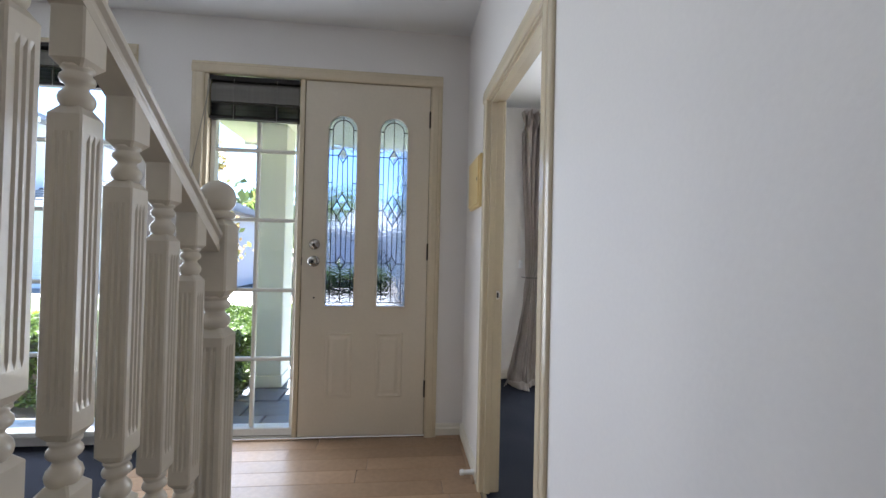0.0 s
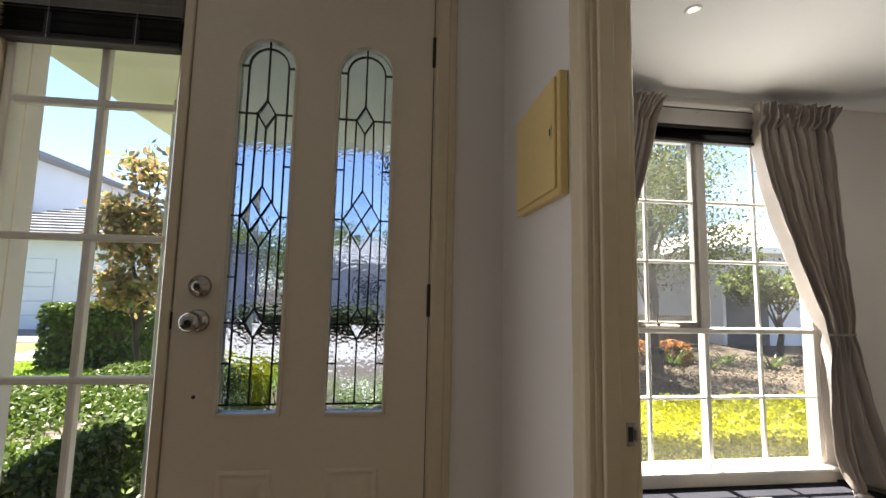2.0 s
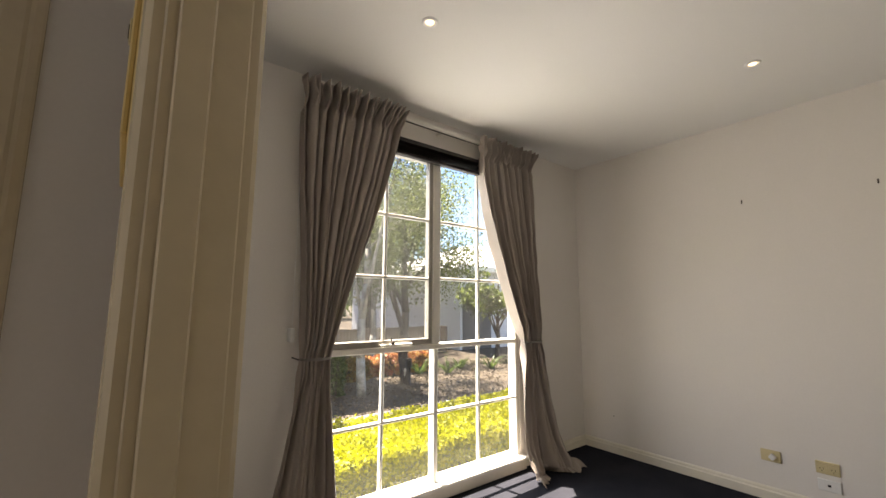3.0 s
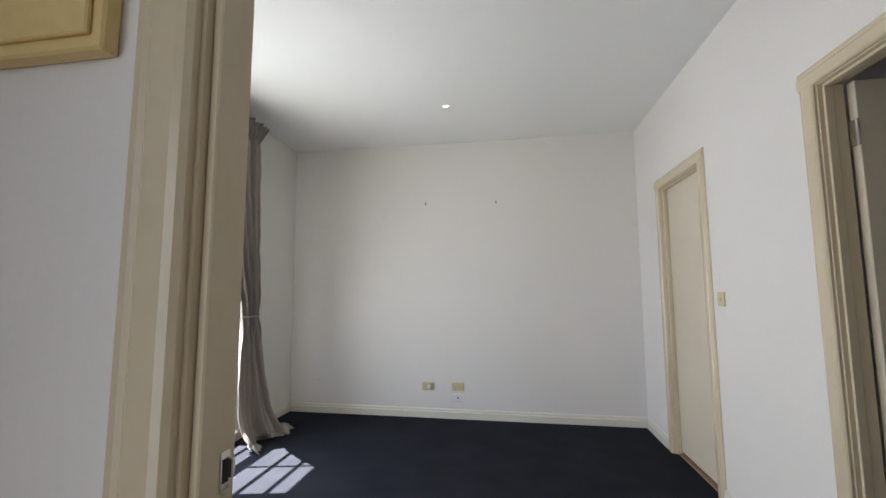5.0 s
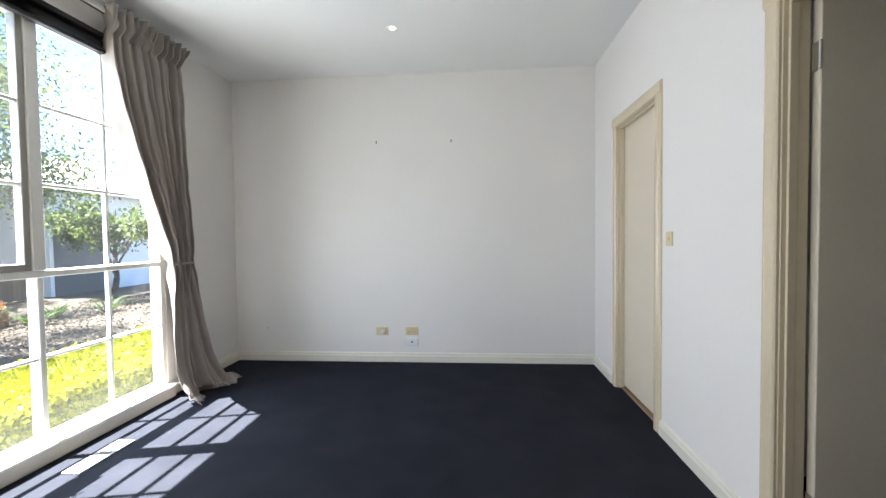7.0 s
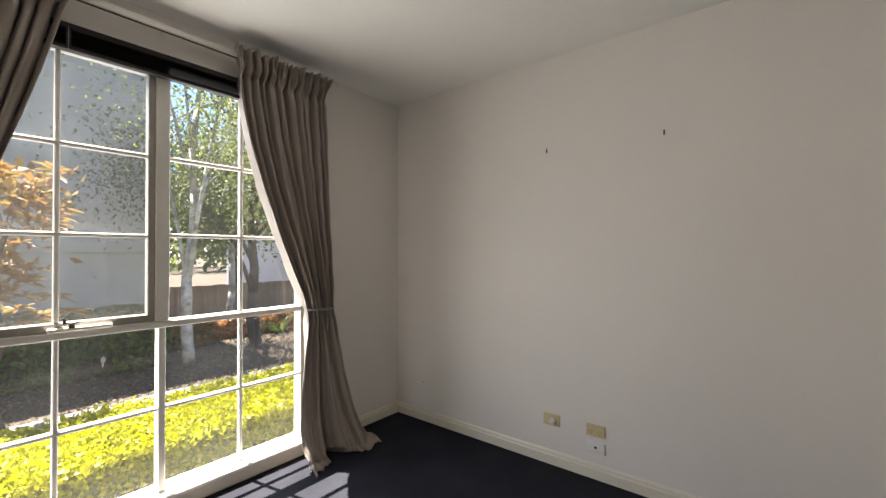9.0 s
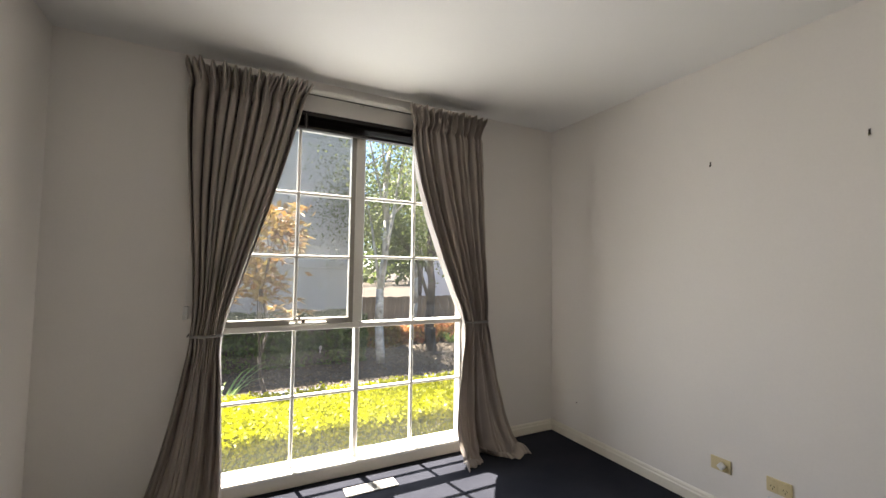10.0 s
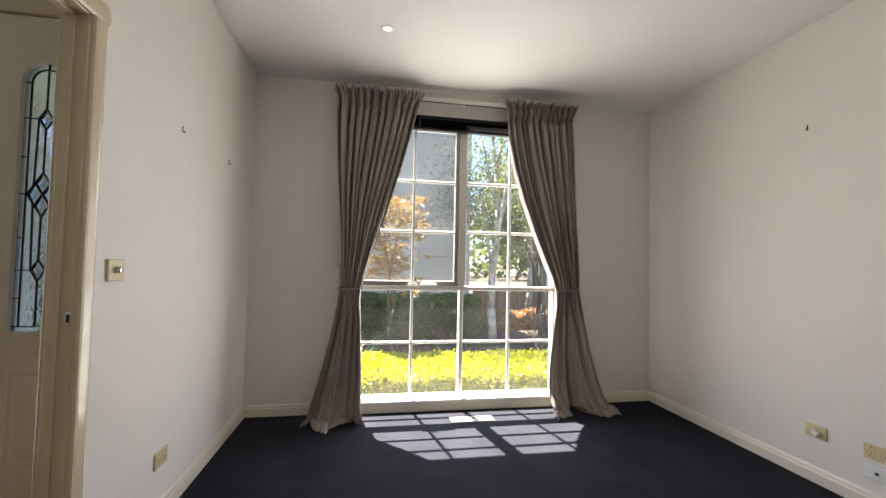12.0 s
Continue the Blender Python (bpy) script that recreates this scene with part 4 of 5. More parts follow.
plate("power_outlet", "aged cream double power outlet near the floor", "power outlet", pose(1.155, 3.62, 0.285, 0, 0, 90), 0.116, 0.076, M_PLATE, "outlet")
plate("light_switch", "aged cream single light switch beside a door", "light switch", pose(3.253, 1.47, 1.164, 0, 0, 180), 0.074, 0.082, M_PLATE, "switch1")
plate("wall_socket", "aged cream wall plate with a white plug in it", "socket", pose(4.685, 3.462, 0.293, 0, 0, -90), 0.112, 0.076, M_PLATE, "plug")
plate("power_outlet", "aged cream double power outlet above the skirting", "power outlet", pose(4.685, 3.172, 0.296, 0, 0, -90), 0.116, 0.076, M_PLATE, "outlet")
plate("data_socket", "white plastic data socket above the skirting", "socket", pose(4.685, 3.172, 0.192, 0, 0, -90), 0.112, 0.070, M_WHITE, "data")


def picture_hook(m):
    h = thing("picture_hook", "small metal picture hook on the bare white wall", "hook", "picture hooks")
    bm = boxed(-0.006, 0.006, -0.003, 0.0, -0.018, 0.022, bevel=0.001)
    rod(bm, (0, -0.002, -0.018), (0, -0.014, -0.022), 0.0035, 8)
    rod(bm, (0, -0.014, -0.022), (0, -0.016, -0.008), 0.003, 8)
    part("hook", bm, M_BRONZE, h)
    part("nail", rod(bmesh.new(), (0, 0.0, 0.014), (0, -0.012, 0.018), 0.003, 8), M_CHROME, h, "bright nail head")
    h.matrix_basis = m @ Matrix.Diagonal((0.72, 0.72, 0.72, 1))


for x, y, z, a in ((4.685, 3.489, 2.091, -90), (4.685, 2.78, 2.083, -90), (1.155, 3.695, 1.868, 90), (1.155, 4.37, 1.868, 90)):
    picture_hook(pose(x, y, z, 0, 0, a))

nail = thing("nail", "tiny dark nail in the white wall", "nail", at=(4.685, 4.60, 0.318))
part("shank", rod(bmesh.new(), (0, 0, 0), (-0.012, 0, 0.002), 0.003, 8), M_BRONZE, nail)
meter = thing("meter_box", "yellowed cream flush-door switchboard box on the wall", "meter box", at=(1.078, 0, 0))
part("body", boxed(-0.022, 0.0, 3.105, 3.418, 1.492, 1.782, bevel=0.003), M_METER, meter)
mdoor = part("door", boxed(-0.029, -0.0215, 3.120, 3.408, 1.508, 1.772, bevel=0.002), M_METER, meter)
part("latch", boxed(-0.0315, -0.0285, 3.131, 3.145, 1.628, 1.66, bevel=0.002), M_PLATE, mdoor, "small recessed latch")
part("latch_slot", boxed(-0.0325, -0.031, 3.135, 3.141, 1.636, 1.652), M_BLACK, mdoor)


def downlight(x, y):
    d = thing("downlight", "small recessed ceiling downlight, switched on", "ceiling light", "downlights", at=(x, y, CEIL))
    part("rim", lathe(bmesh.new(), [(0.040, 0.0), (0.041, -0.003), (0.038, -0.006), (0.027, -0.007), (0.022, -0.002), (0.022, 0.0)], 28), M_WHITE, d, "white ring", True)
    part("lamp", lathe(bmesh.new(), [(0.0215, -0.001), (0.020, -0.0025), (0.014, -0.005), (0.002, -0.0055)], 24), M_LAMP, d, "glowing warm lamp", True)


downlight(2.165, 4.045)
downlight(3.845, 3.15)

vent = thing("floor_vent", "cream metal floor heating vent set in the carpet", "floor vent", at=(2.923, 4.64, 0.0))
part("frame", boxed(-0.172, 0.172, -0.052, -0.036, 0.0, 0.008, bevel=0.003), M_VENT, vent)
part("frame", boxed(-0.172, 0.172, 0.036, 0.052, 0.0, 0.008, bevel=0.003), M_VENT, vent)
part("frame", boxed(-0.172, -0.150, -0.036, 0.036, 0.0, 0.008, bevel=0.003), M_VENT, vent)
part("frame", boxed(0.150, 0.172, -0.036, 0.036, 0.0, 0.008, bevel=0.003), M_VENT, vent)
part("duct", boxed(-0.150, 0.150, -0.036, 0.036, -0.001, 0.0008), M_BLACK, vent, "dark duct below the louvres")
part("frame", boxed(-0.010, 0.010, -0.036, 0.036, 0.0, 0.008, bevel=0.002), M_VENT, vent)
fin = mesh_of("louvre", boxed(-0.0012, 0.0012, -0.036, 0.036, -0.0035, 0.0035), M_VENT)
for i in range(20):
    f = new("louvre", fin)
    f.location = ((-0.143 if i < 10 else 0.020) + (i % 10) * 0.0137, 0, 0.0046)
    f.rotation_euler = (0, radians(0 if i < 10 else -50), 0)
    f.parent = vent

# ---- staircase ----
stairs = thing("staircase", "cream painted timber staircase with fluted turned balusters and ball newel", "staircase")
SX, SLOPE, GO, RISE = 0.156, 0.768, 0.24, 0.184
NY, Y1 = 2.045, 1.573


def fluted(bm, w, z0, z1, g0, g1, taper=0.014, n=3):
    """A square shaft with chamfered shoulders; three grooves run down each face from g1 to g0."""
    def ring(z, s, groove):
        pts = []
        h, gw, gd = w / 2 * s, w * 0.085, w * 0.055 * groove
        pitch = w * 0.21
        for k in range(4):
            rot = Matrix.Rotation(math.pi / 2 * k, 3, "Z")
            pts.append(rot @ Vector((-h + w * 0.05, -h, 0)))
            for i in range(n):
                c = (i - (n - 1) / 2) * pitch * s
                for dx, dy in ((-gw, 0), (-gw * 0.4, gd), (gw * 0.4, gd), (gw, 0)):
                    pts.append(rot @ Vector((c + dx, -h + dy, 0)))
            pts.append(rot @ Vector((h - w * 0.05, -h, 0)))
        return [bm.verts.new((p.x, p.y, z)) for p in pts]
    rings = [ring(z0, 0.60, 0), ring(z0 + taper, 1, 0), ring(g0, 1, 0), ring(g0 + 0.012, 1, 1), ring(g1 - 0.012, 1, 1), ring(g1, 1, 0), ring(z1 - taper, 1, 0), ring(z1, 0.60, 0)]
    for a, b in zip(rings, rings[1:]):
        for i in range(len(a)):
            q = (i + 1) % len(a)
            bm.faces.new((a[i], a[q], b[q], b[i]))
    bm.faces.new(rings[0][::-1])
    bm.faces.new(rings[-1])
    return bm


def turned(z0, z1, w):
    """The turned neck between two square blocks."""
    h = z1 - z0
    return lathe(bmesh.new(), [(w * f, z0 + g * h) for f, g in ((0.34, 0.0), (0.40, 0.05), (0.46, 0.14), (0.48, 0.24), (0.44, 0.34), (0.34, 0.43), (0.29, 0.50), (0.31, 0.56), (0.42, 0.62), (0.46, 0.69), (0.44, 0.77), (0.37, 0.83), (0.36, 0.88), (0.43, 0.93), (0.42, 1.0))], 22)


def shoulder_block(w, z0, z1, up, down):
    """A square block with chamfered shoulders at the ends that meet a turning."""
    bm = bmesh.new()
    c = w * 0.22
    secs = [(z0, 0.66 if down else 1.0)] + ([(z0 + c, 1.0)] if down else []) + ([(z1 - c, 1.0)] if up else []) + [(z1, 0.66 if up else 1.0)]
    rings = [[bm.verts.new((sx * w / 2 * s, sy * w / 2 * s, z)) for sx, sy in ((-1, -1), (1, -1), (1, 1), (-1, 1))] for z, s in secs]
    for a, b in zip(rings, rings[1:]):
        for i in range(4):
            bm.faces.new((a[i], a[(i + 1) % 4], b[(i + 1) % 4], b[i]))
    bm.faces.new(rings[0][::-1])
    bm.faces.new(rings[-1])
    bmesh.ops.bevel(bm, geom=[e for e in bm.edges if abs(e.verts[0].co.z - e.verts[1].co.z) > 0.002], offset=w * 0.05, segments=1, affect="EDGES")
    return bm


BW = 0.047
shaft = mesh_of("shaft", fluted(bmesh.new(), BW, 0.942, 1.424, 0.985, 1.385), M_STAIR)
neck = mesh_of("upper_turning", turned(1.422, 1.484, BW), M_STAIR, True)
foot = mesh_of("lower_turning", turned(0.876, 0.944, BW), M_STAIR, True)
cap = mesh_of("top_block", shoulder_block(BW, 1.480, 1.60, False, True), M_STAIR)
base = mesh_of("base_block", shoulder_block(BW, 0.70, 0.88, True, False), M_STAIR)
for i in range(13):
    y = 1.913 - 0.1133 * i
    bal = new("baluster", shaft)
    bal.parent = stairs
    bal.location = (SX, y, SLOPE * (Y1 - y))
    for nm, me in (("upper_turning", neck), ("lower_turning", foot), ("top_block", cap), ("base_block", base)):
        o = new(nm, me)
        o.parent = bal
NW = 0.080
newel = new("newel_post", mesh_of("newel_post", shoulder_block(NW, 1.098, 1.302, True, True), M_STAIR))
newel.parent = stairs
newel.location = (SX, NY, 0)
part("turning", turned(1.016, 1.102, NW), M_STAIR, newel, "", True)
part("shaft", fluted(bmesh.new(), NW, 0.10, 1.02, 0.2, 0.975, 0.022), M_STAIR, newel)
part("base", boxed(-0.048, 0.048, -0.048, 0.048, 0.0, 0.12, bevel=0.004), M_STAIR, newel)
prof = [(0.030, 1.300), (0.041, 1.304), (0.043, 1.312), (0.041, 1.319), (0.030, 1.322)]
prof += [(0.044 * math.cos(a), 1.357 + 0.044 * math.sin(a)) for a in np.linspace(-0.90, math.pi / 2 - 0.03, 18)]
part("ball_cap", lathe(bmesh.new(), prof, 30), M_STAIR, newel, "round turned ball cap", True)
# hand rail: a moulded section along the slope
RP = [(-0.024, 0.0), (0.024, 0.0), (0.026, 0.012), (0.023, 0.017), (0.024, 0.024), (0.030, 0.030), (0.031, 0.038), (0.026, 0.046), (0.014, 0.051), (-0.014, 0.051), (-0.026, 0.046), (-0.031, 0.038), (-0.030, 0.030), (-0.024, 0.024), (-0.023, 0.017), (-0.026, 0.012)]
upv = Vector((0, SLOPE, 1)).normalized()


def under_rail(y):
    return 1.346 + SLOPE * (1.834 - y)


part("handrail", extrude_profile(bmesh.new(), RP, (SX, NY - 0.038, under_rail(NY - 0.038)), (SX, 0.40, under_rail(0.40)), (1, 0, 0), upv), M_STAIR, stairs)
SP = [(-0.022, -0.30), (0.022, -0.30), (0.022, 0.0), (-0.022, 0.0)]
part("stringer", extrude_profile(bmesh.new(), SP, (SX, NY - 0.04, 0.715 - SLOPE * (NY - 0.04 - Y1)), (SX, 0.40, 0.715 + SLOPE * (Y1 - 0.40)), (1, 0, 0)), M_STAIR, stairs, "cream painted closed stringer")
for i in range(7):
    y1 = NY - 0.02 - GO * i
    part("tread", boxed(-0.80, SX - 0.022, y1 - GO - 0.02, y1 + 0.02, RISE * (i + 1) - 0.03, RISE * (i + 1), bevel=0.006), M_CARPET, stairs, "dark navy carpeted tread")
    part("riser", boxed(-0.80, SX - 0.022, y1 - 0.02, y1, RISE * i, RISE * (i + 1) - 0.03), M_CARPET, stairs, "dark navy carpeted riser")

# ---- hall floorboards, each its own piece ----
floor_hall = bpy.data.objects["floor_hall"]
plank = {}
rnd = random.Random(5)
BWID = 0.13
for r in range(int((3.648 + 0.6) / BWID) + 1):
    y1 = 3.65 - r * BWID
    x = -0.795 - rnd.uniform(0, 0.9)
    while x < 1.05:
        ln = rnd.choice((0.9, 1.2, 1.5))
        a, b = max(x, -0.80), min(x + ln, 1.075)
        if b - a > 0.05:
            key = round(b - a, 2)
            if key not in plank:
                plank[key] = mesh_of("floorboard", boxed(-key / 2 + 0.0006, key / 2 - 0.0006, -BWID / 2 + 0.0006, BWID / 2 - 0.0006, -0.012, 0.0, bevel=0.0012), M_WOOD)
            o = new("floorboard", plank[key])
            o.location = ((a + b) / 2, y1 - BWID / 2, 0)
            o.parent = floor_hall
        x += ln
solid("floor_hall_back", boxed(-0.80, 1.10, -2.2, -0.62, -0.012, 0.0), M_WOOD, "oak timber floor at the back of the hall", "floor", "structure")

# ---- outdoors ----
G = -0.26
solid("ground", boxed(-400, 400, 3.92, 800, -0.6, G), M_MULCH, "dry brown bark mulch garden ground", "ground", "structure")
solid("lawn", boxed(-14, -0.9, 7.4, 10.6, G - 0.01, G + 0.02), M_LAWN, "sunlit green front lawn", "lawn", "structure")
solid("lawn", boxed(-18, -7.02, 10.602, 13.1, G - 0.01, G + 0.02), M_LAWN, "sunlit green lawn before the neighbouring house", "lawn", "structure")
solid("driveway", boxed(-7.0, 0.45, 10.9, 13.4, G - 0.01, G + 0.012), M_CONCRETE, "pale concrete shared driveway", "driveway", "structure")
solid("driveway", boxed(-18, -3.6, 13.41, 16.15, G - 0.01, G + 0.012), M_CONCRETE, "pale concrete apron before the garages", "driveway", "structure")
# A dark grey strip laid over the mulch behind the low hedge.
solid("path", boxed(1.15, 16, 6.9, 7.95, G - 0.01, G + 0.015), M_GREYSTRIP, "dark grey strip of ground behind the low hedge", "path", "structure")


def leaf_mesh(name, pts, size, mat, stretch=1.7, flat=0.0, seed=0):
    """Many small folded leaves at the given places."""
    rng = np.random.default_rng(seed)
    n = len(pts)
    d = rng.normal(size=(n, 3))
    d[:, 2] *= 1 - flat
    d /= np.linalg.norm(d, axis=1)[:, None]
    e = np.cross(d, rng.normal(size=(n, 3)))
    e /= np.linalg.norm(e, axis=1)[:, None]
    f = np.cross(d, e)
    s = size * rng.uniform(0.65, 1.35, (n, 1))
    v = np.empty((n, 4, 3))
    v[:, 0], v[:, 2] = pts - d * s * stretch * 0.5, pts + d * s * stretch * 0.5
    v[:, 1] = pts + e * s * 0.5 + f * s * 0.16
    v[:, 3] = pts - e * s * 0.5 + f * s * 0.16
    me = bpy.data.meshes.new(name)
    me.vertices.add(4 * n)
    me.vertices.foreach_set("co", v.astype(np.float32).ravel())
    me.loops.add(4 * n)
    me.loops.foreach_set("vertex_index", np.arange(4 * n, dtype=np.int32))
    me.polygons.add(n)
    me.polygons.foreach_set("loop_start", np.arange(0, 4 * n, 4, dtype=np.int32))
    me.update(calc_edges=True)
    me.materials.append(mat)
    return me


def hedge(name, label, x0, x1, y0, y1, z0, z1, mat, n, size, seed, wobble=0.05, core=None):
    """A clipped hedge: a dark twiggy core with leaves all over its uneven faces."""
    rng = np.random.default_rng(seed)
    h = thing(name, label, "hedge")
    bm = bmesh.new()
    box(bm, x0 + 0.09, x1 - 0.09, y0 + 0.09, y1 - 0.09, z0, z1 - 0.08, bevel=0.06, segments=2)
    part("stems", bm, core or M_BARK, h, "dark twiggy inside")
    dims = np.array([x1 - x0, y1 - y0, z1 - z0])
    p = rng.uniform(0, 1, (n, 3))
    areas = np.array([dims[1] * dims[2], dims[0] * dims[2], dims[0] * dims[1]])
    pick = rng.choice(3, n, p=areas / areas.sum())
    sidev = (rng.uniform(0, 1, n) < 0.5).astype(float)
    sidev[pick == 2] = 1.0
    p[np.arange(n), pick] = sidev
    p = np.array([x0, y0, z0]) + p * dims
    depth = np.abs(rng.normal(0, 0.05, n))
    c = np.array([(x0 + x1) / 2, (y0 + y1) / 2, (z0 + z1) / 2])
    inward = np.zeros((n, 3))
    inward[np.arange(n), pick] = np.sign(c - p)[np.arange(n), pick]
    bumpy = wobble * (np.sin(p[:, 0] * 7.1 + seed) + np.sin(p[:, 1] * 6.3 + 2 * seed) + np.sin(p[:, 2] * 9 + seed)) / 2
    p = p + inward * (depth + bumpy)[:, None] + rng.normal(0, 0.012, (n, 3))
    ob = new("foliage", leaf_mesh("foliage", p, size, mat, 1.8, 0.0, seed))
    ob.parent = h
    return h


def tree(name, label, x, y, height, trunk_r, bark, leafmat, n, size, seed, crown=(1.6, 1.6, 2.0), crown_z=None, lean=0.0, limbs=9, category="tree"):
    """A tapered trunk with forked limbs and a loose crown of many small leaves hung in clumps."""
    rng = np.random.default_rng(seed)
    t = thing(name, label, category, at=(x, y, G))
    bm = bmesh.new()
    k = 9
    pts = [Vector((lean * i / k * height * 0.2 + 0.05 * math.sin(i * 1.7 + seed), 0.05 * math.cos(i * 1.3 + seed), height * 0.85 * i / k)) for i in range(k + 1)]
    for i in range(k):
        rod(bm, pts[i], pts[i + 1] + (pts[i + 1] - pts[i]) * 0.04, trunk_r * (1 - 0.85 * i / k), 9, trunk_r * (1 - 0.85 * (i + 1) / k))
    cz = crown_z or height * 0.62
    tips = []
    for i in range(limbs):
        j = int(2 + (k - 3) * i / limbs)
        a = rng.uniform(0, 6.28)
        reach = np.array([math.cos(a) * crown[0], math.sin(a) * crown[1], 0]) * rng.uniform(0.5, 0.95)
        end = Vector((reach[0], reach[1], cz + rng.uniform(-0.6, 0.8) * crown[2]))
        midp = pts[j].lerp(end, 0.5) + Vector((0, 0, 0.25))
        r = trunk_r * 0.42 * (1 - 0.5 * i / limbs)
        rod(bm, pts[j], midp, r, 7, r * 0.6)
        rod(bm, midp, end, r * 0.6, 6, r * 0.15)
        tips += [midp.lerp(end, f) for f in (0.3, 0.7, 1.0)]
        for s in range(9):
            tw = end + Vector(rng.normal(0, 0.35, 3)) * crown[0] * 0.5
            rod(bm, midp.lerp(end, rng.uniform(0.3, 0.9)), tw, r * 0.22, 5, r * 0.06)
            tips.append(tw)
    part("trunk", bm, bark, t, "", True)
    centres = np.array([list(v) for v in tips] + [[math.cos(a) * crown[0] * q, math.sin(a) * crown[1] * q, cz + w * crown[2]] for a, q, w in zip(rng.uniform(0, 6.28, 26), rng.uniform(0.2, 1, 26), rng.uniform(-0.8, 1, 26))])
    pick = centres[rng.integers(0, len(centres), n)]
    p = pick + rng.normal(0, 1, (n, 3)) * np.array([0.24, 0.24, 0.20]) * min(crown)
    p[:, 2] = np.maximum(p[:, 2], 0.15)
    ob = new("crown", leaf_mesh("crown", p, size, leafmat, 1.7, 0.0, seed))
    ob.parent = t
    return t


def strap_plant(x, y, h, n, seed, label, mat):
    """A clump of arching strap leaves."""
    rng = np.random.default_rng(seed)
    t = thing("strap_plant", label, "plant", "strap-leaved plants", at=(x, y, G))
    bm = bmesh.new()
    for _ in range(n):
        a, ln, up = rng.uniform(0, 6.28), h * rng.uniform(0.6, 1.1), rng.uniform(0.5, 1.0)
        d, s = Vector((math.cos(a), math.sin(a), 0)), Vector((-math.sin(a), math.cos(a), 0))
        prev = None
        for i in range(6):
            q = i / 5
            c = d * (0.05 + ln * 0.75 * q) + Vector((0, 0, ln * up * (1.5 * q - 0.95 * q * q)))
            w = 0.022 * (1 - 0.9 * q)
            now = (bm.verts.new(c - s * w), bm.verts.new(c + s * w))
            if prev:
                bm.faces.new((prev[0], prev[1], now[1], now[0]))
            prev = now
    part("leaves", bm, mat, t)
    return t


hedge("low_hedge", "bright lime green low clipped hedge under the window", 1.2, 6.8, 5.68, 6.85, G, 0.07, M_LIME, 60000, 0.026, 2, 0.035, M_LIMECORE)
hedge("boundary_hedge", "tall dark green clipped hedge across the grey strip", 1.0, 4.28, 9.25, 10.2, G, 0.60, M_HEDGE, 26000, 0.04, 3, 0.05)
hedge("porch_hedge", "dark green leafy hedge beside the porch", -2.0, -0.80, 4.25, 6.7, G, 0.47, M_HEDGE, 52000, 0.023, 4, 0.06)
hedge("porch_hedge", "dark green leafy hedge along the front lawn", -4.3, -2.02, 5.0, 6.1, G, 0.42, M_HEDGE, 36000, 0.026, 14, 0.06)
hedge("box_hedge", "small square clipped green hedge on the lawn", -5.2, -3.7, 9.9, 11.0, G, 0.85, M_HEDGE, 9000, 0.05, 5, 0.04)
hedge("flower_bed", "low shrubs with red and orange flower heads", 5.4, 7.2, 10.6, 11.2, G, 0.14, M_RED, 5200, 0.05, 6, 0.12)
hedge("flower_bed", "low shrubs with orange and yellow green leaves", 4.62, 5.38, 10.5, 11.1, G, 0.12, M_ORANGE, 3200, 0.05, 7, 0.12)
rng = np.random.default_rng(9)
pts = np.column_stack([rng.uniform(-13, -0.95, 34000), rng.uniform(7.42, 10.58, 34000), rng.uniform(G + 0.02, G + 0.07, 34000)])
tagged(new("lawn_grass", leaf_mesh("lawn_grass", pts, 0.022, M_GRASS, 3.2, -1.2, 9)), "short bright green lawn grass", "grass", kind="stuff")
pts = np.column_stack([rng.uniform(1.0, 12, 16000), rng.uniform(7.95, 11.5, 16000), rng.uniform(G, G + 0.015, 16000)])
tagged(new("leaf_litter", leaf_mesh("leaf_litter", pts, 0.028, leafy("dry fallen leaf", (0.095, 0.070, 0.042), (0.145, 0.113, 0.074), 0.8, 0.1), 1.6, 0.8, 10)), "dry brown leaves scattered on the mulch", "leaf litter", kind="stuff")

tree("birch_tree", "slender white-barked birch tree with light green leaves", 4.42, 9.1, 6.8, 0.085, M_BIRCH, M_BIRCHLEAF, 14000, 0.031, 21, (1.7, 1.5, 2.1), 4.0, 0.15)
tree("garden_tree", "dark-trunked garden tree with a spreading green crown", 5.78, 9.75, 5.0, 0.11, M_BARK, M_TREELEAF, 14000, 0.034, 22, (1.10, 1.4, 1.2), 2.9, -0.1)
tree("garden_tree", "leafy green tree behind the timber fence", 8.0, 15.5, 7.5, 0.15, M_BARK, M_TREELEAF, 8000, 0.08, 23, (2.1, 2.2, 1.8), 3.6)
tree("garden_tree", "leafy green tree beside the neighbouring house", 10.4, 11.6, 2.7, 0.08, M_BARK, M_TREELEAF, 6500, 0.06, 24, (1.15, 1.1, 0.45), 1.75)
tree("birch_tree", "pale birch tree with thin drooping branches", 6.7, 12.9, 7.5, 0.09, M_BIRCH, M_BIRCHLEAF, 9000, 0.044, 25, (1.5, 1.6, 2.4), 4.2, 0.1)
tree("magnolia_tree", "young magnolia with glossy green and bronze leaves", -2.75, 8.4, 3.9, 0.045, M_BARK, M_MAGNOLIA, 3600, 0.066, 26, (0.50, 0.45, 1.35), 2.0, limbs=12)
tree("orange_shrub", "tall shrub with orange and yellow leaves", 2.45, 7.85, 2.7, 0.028, M_BARK, M_ORANGE, 900, 0.06, 27, (0.42, 0.34, 0.75), 1.75, limbs=8, category="shrub")


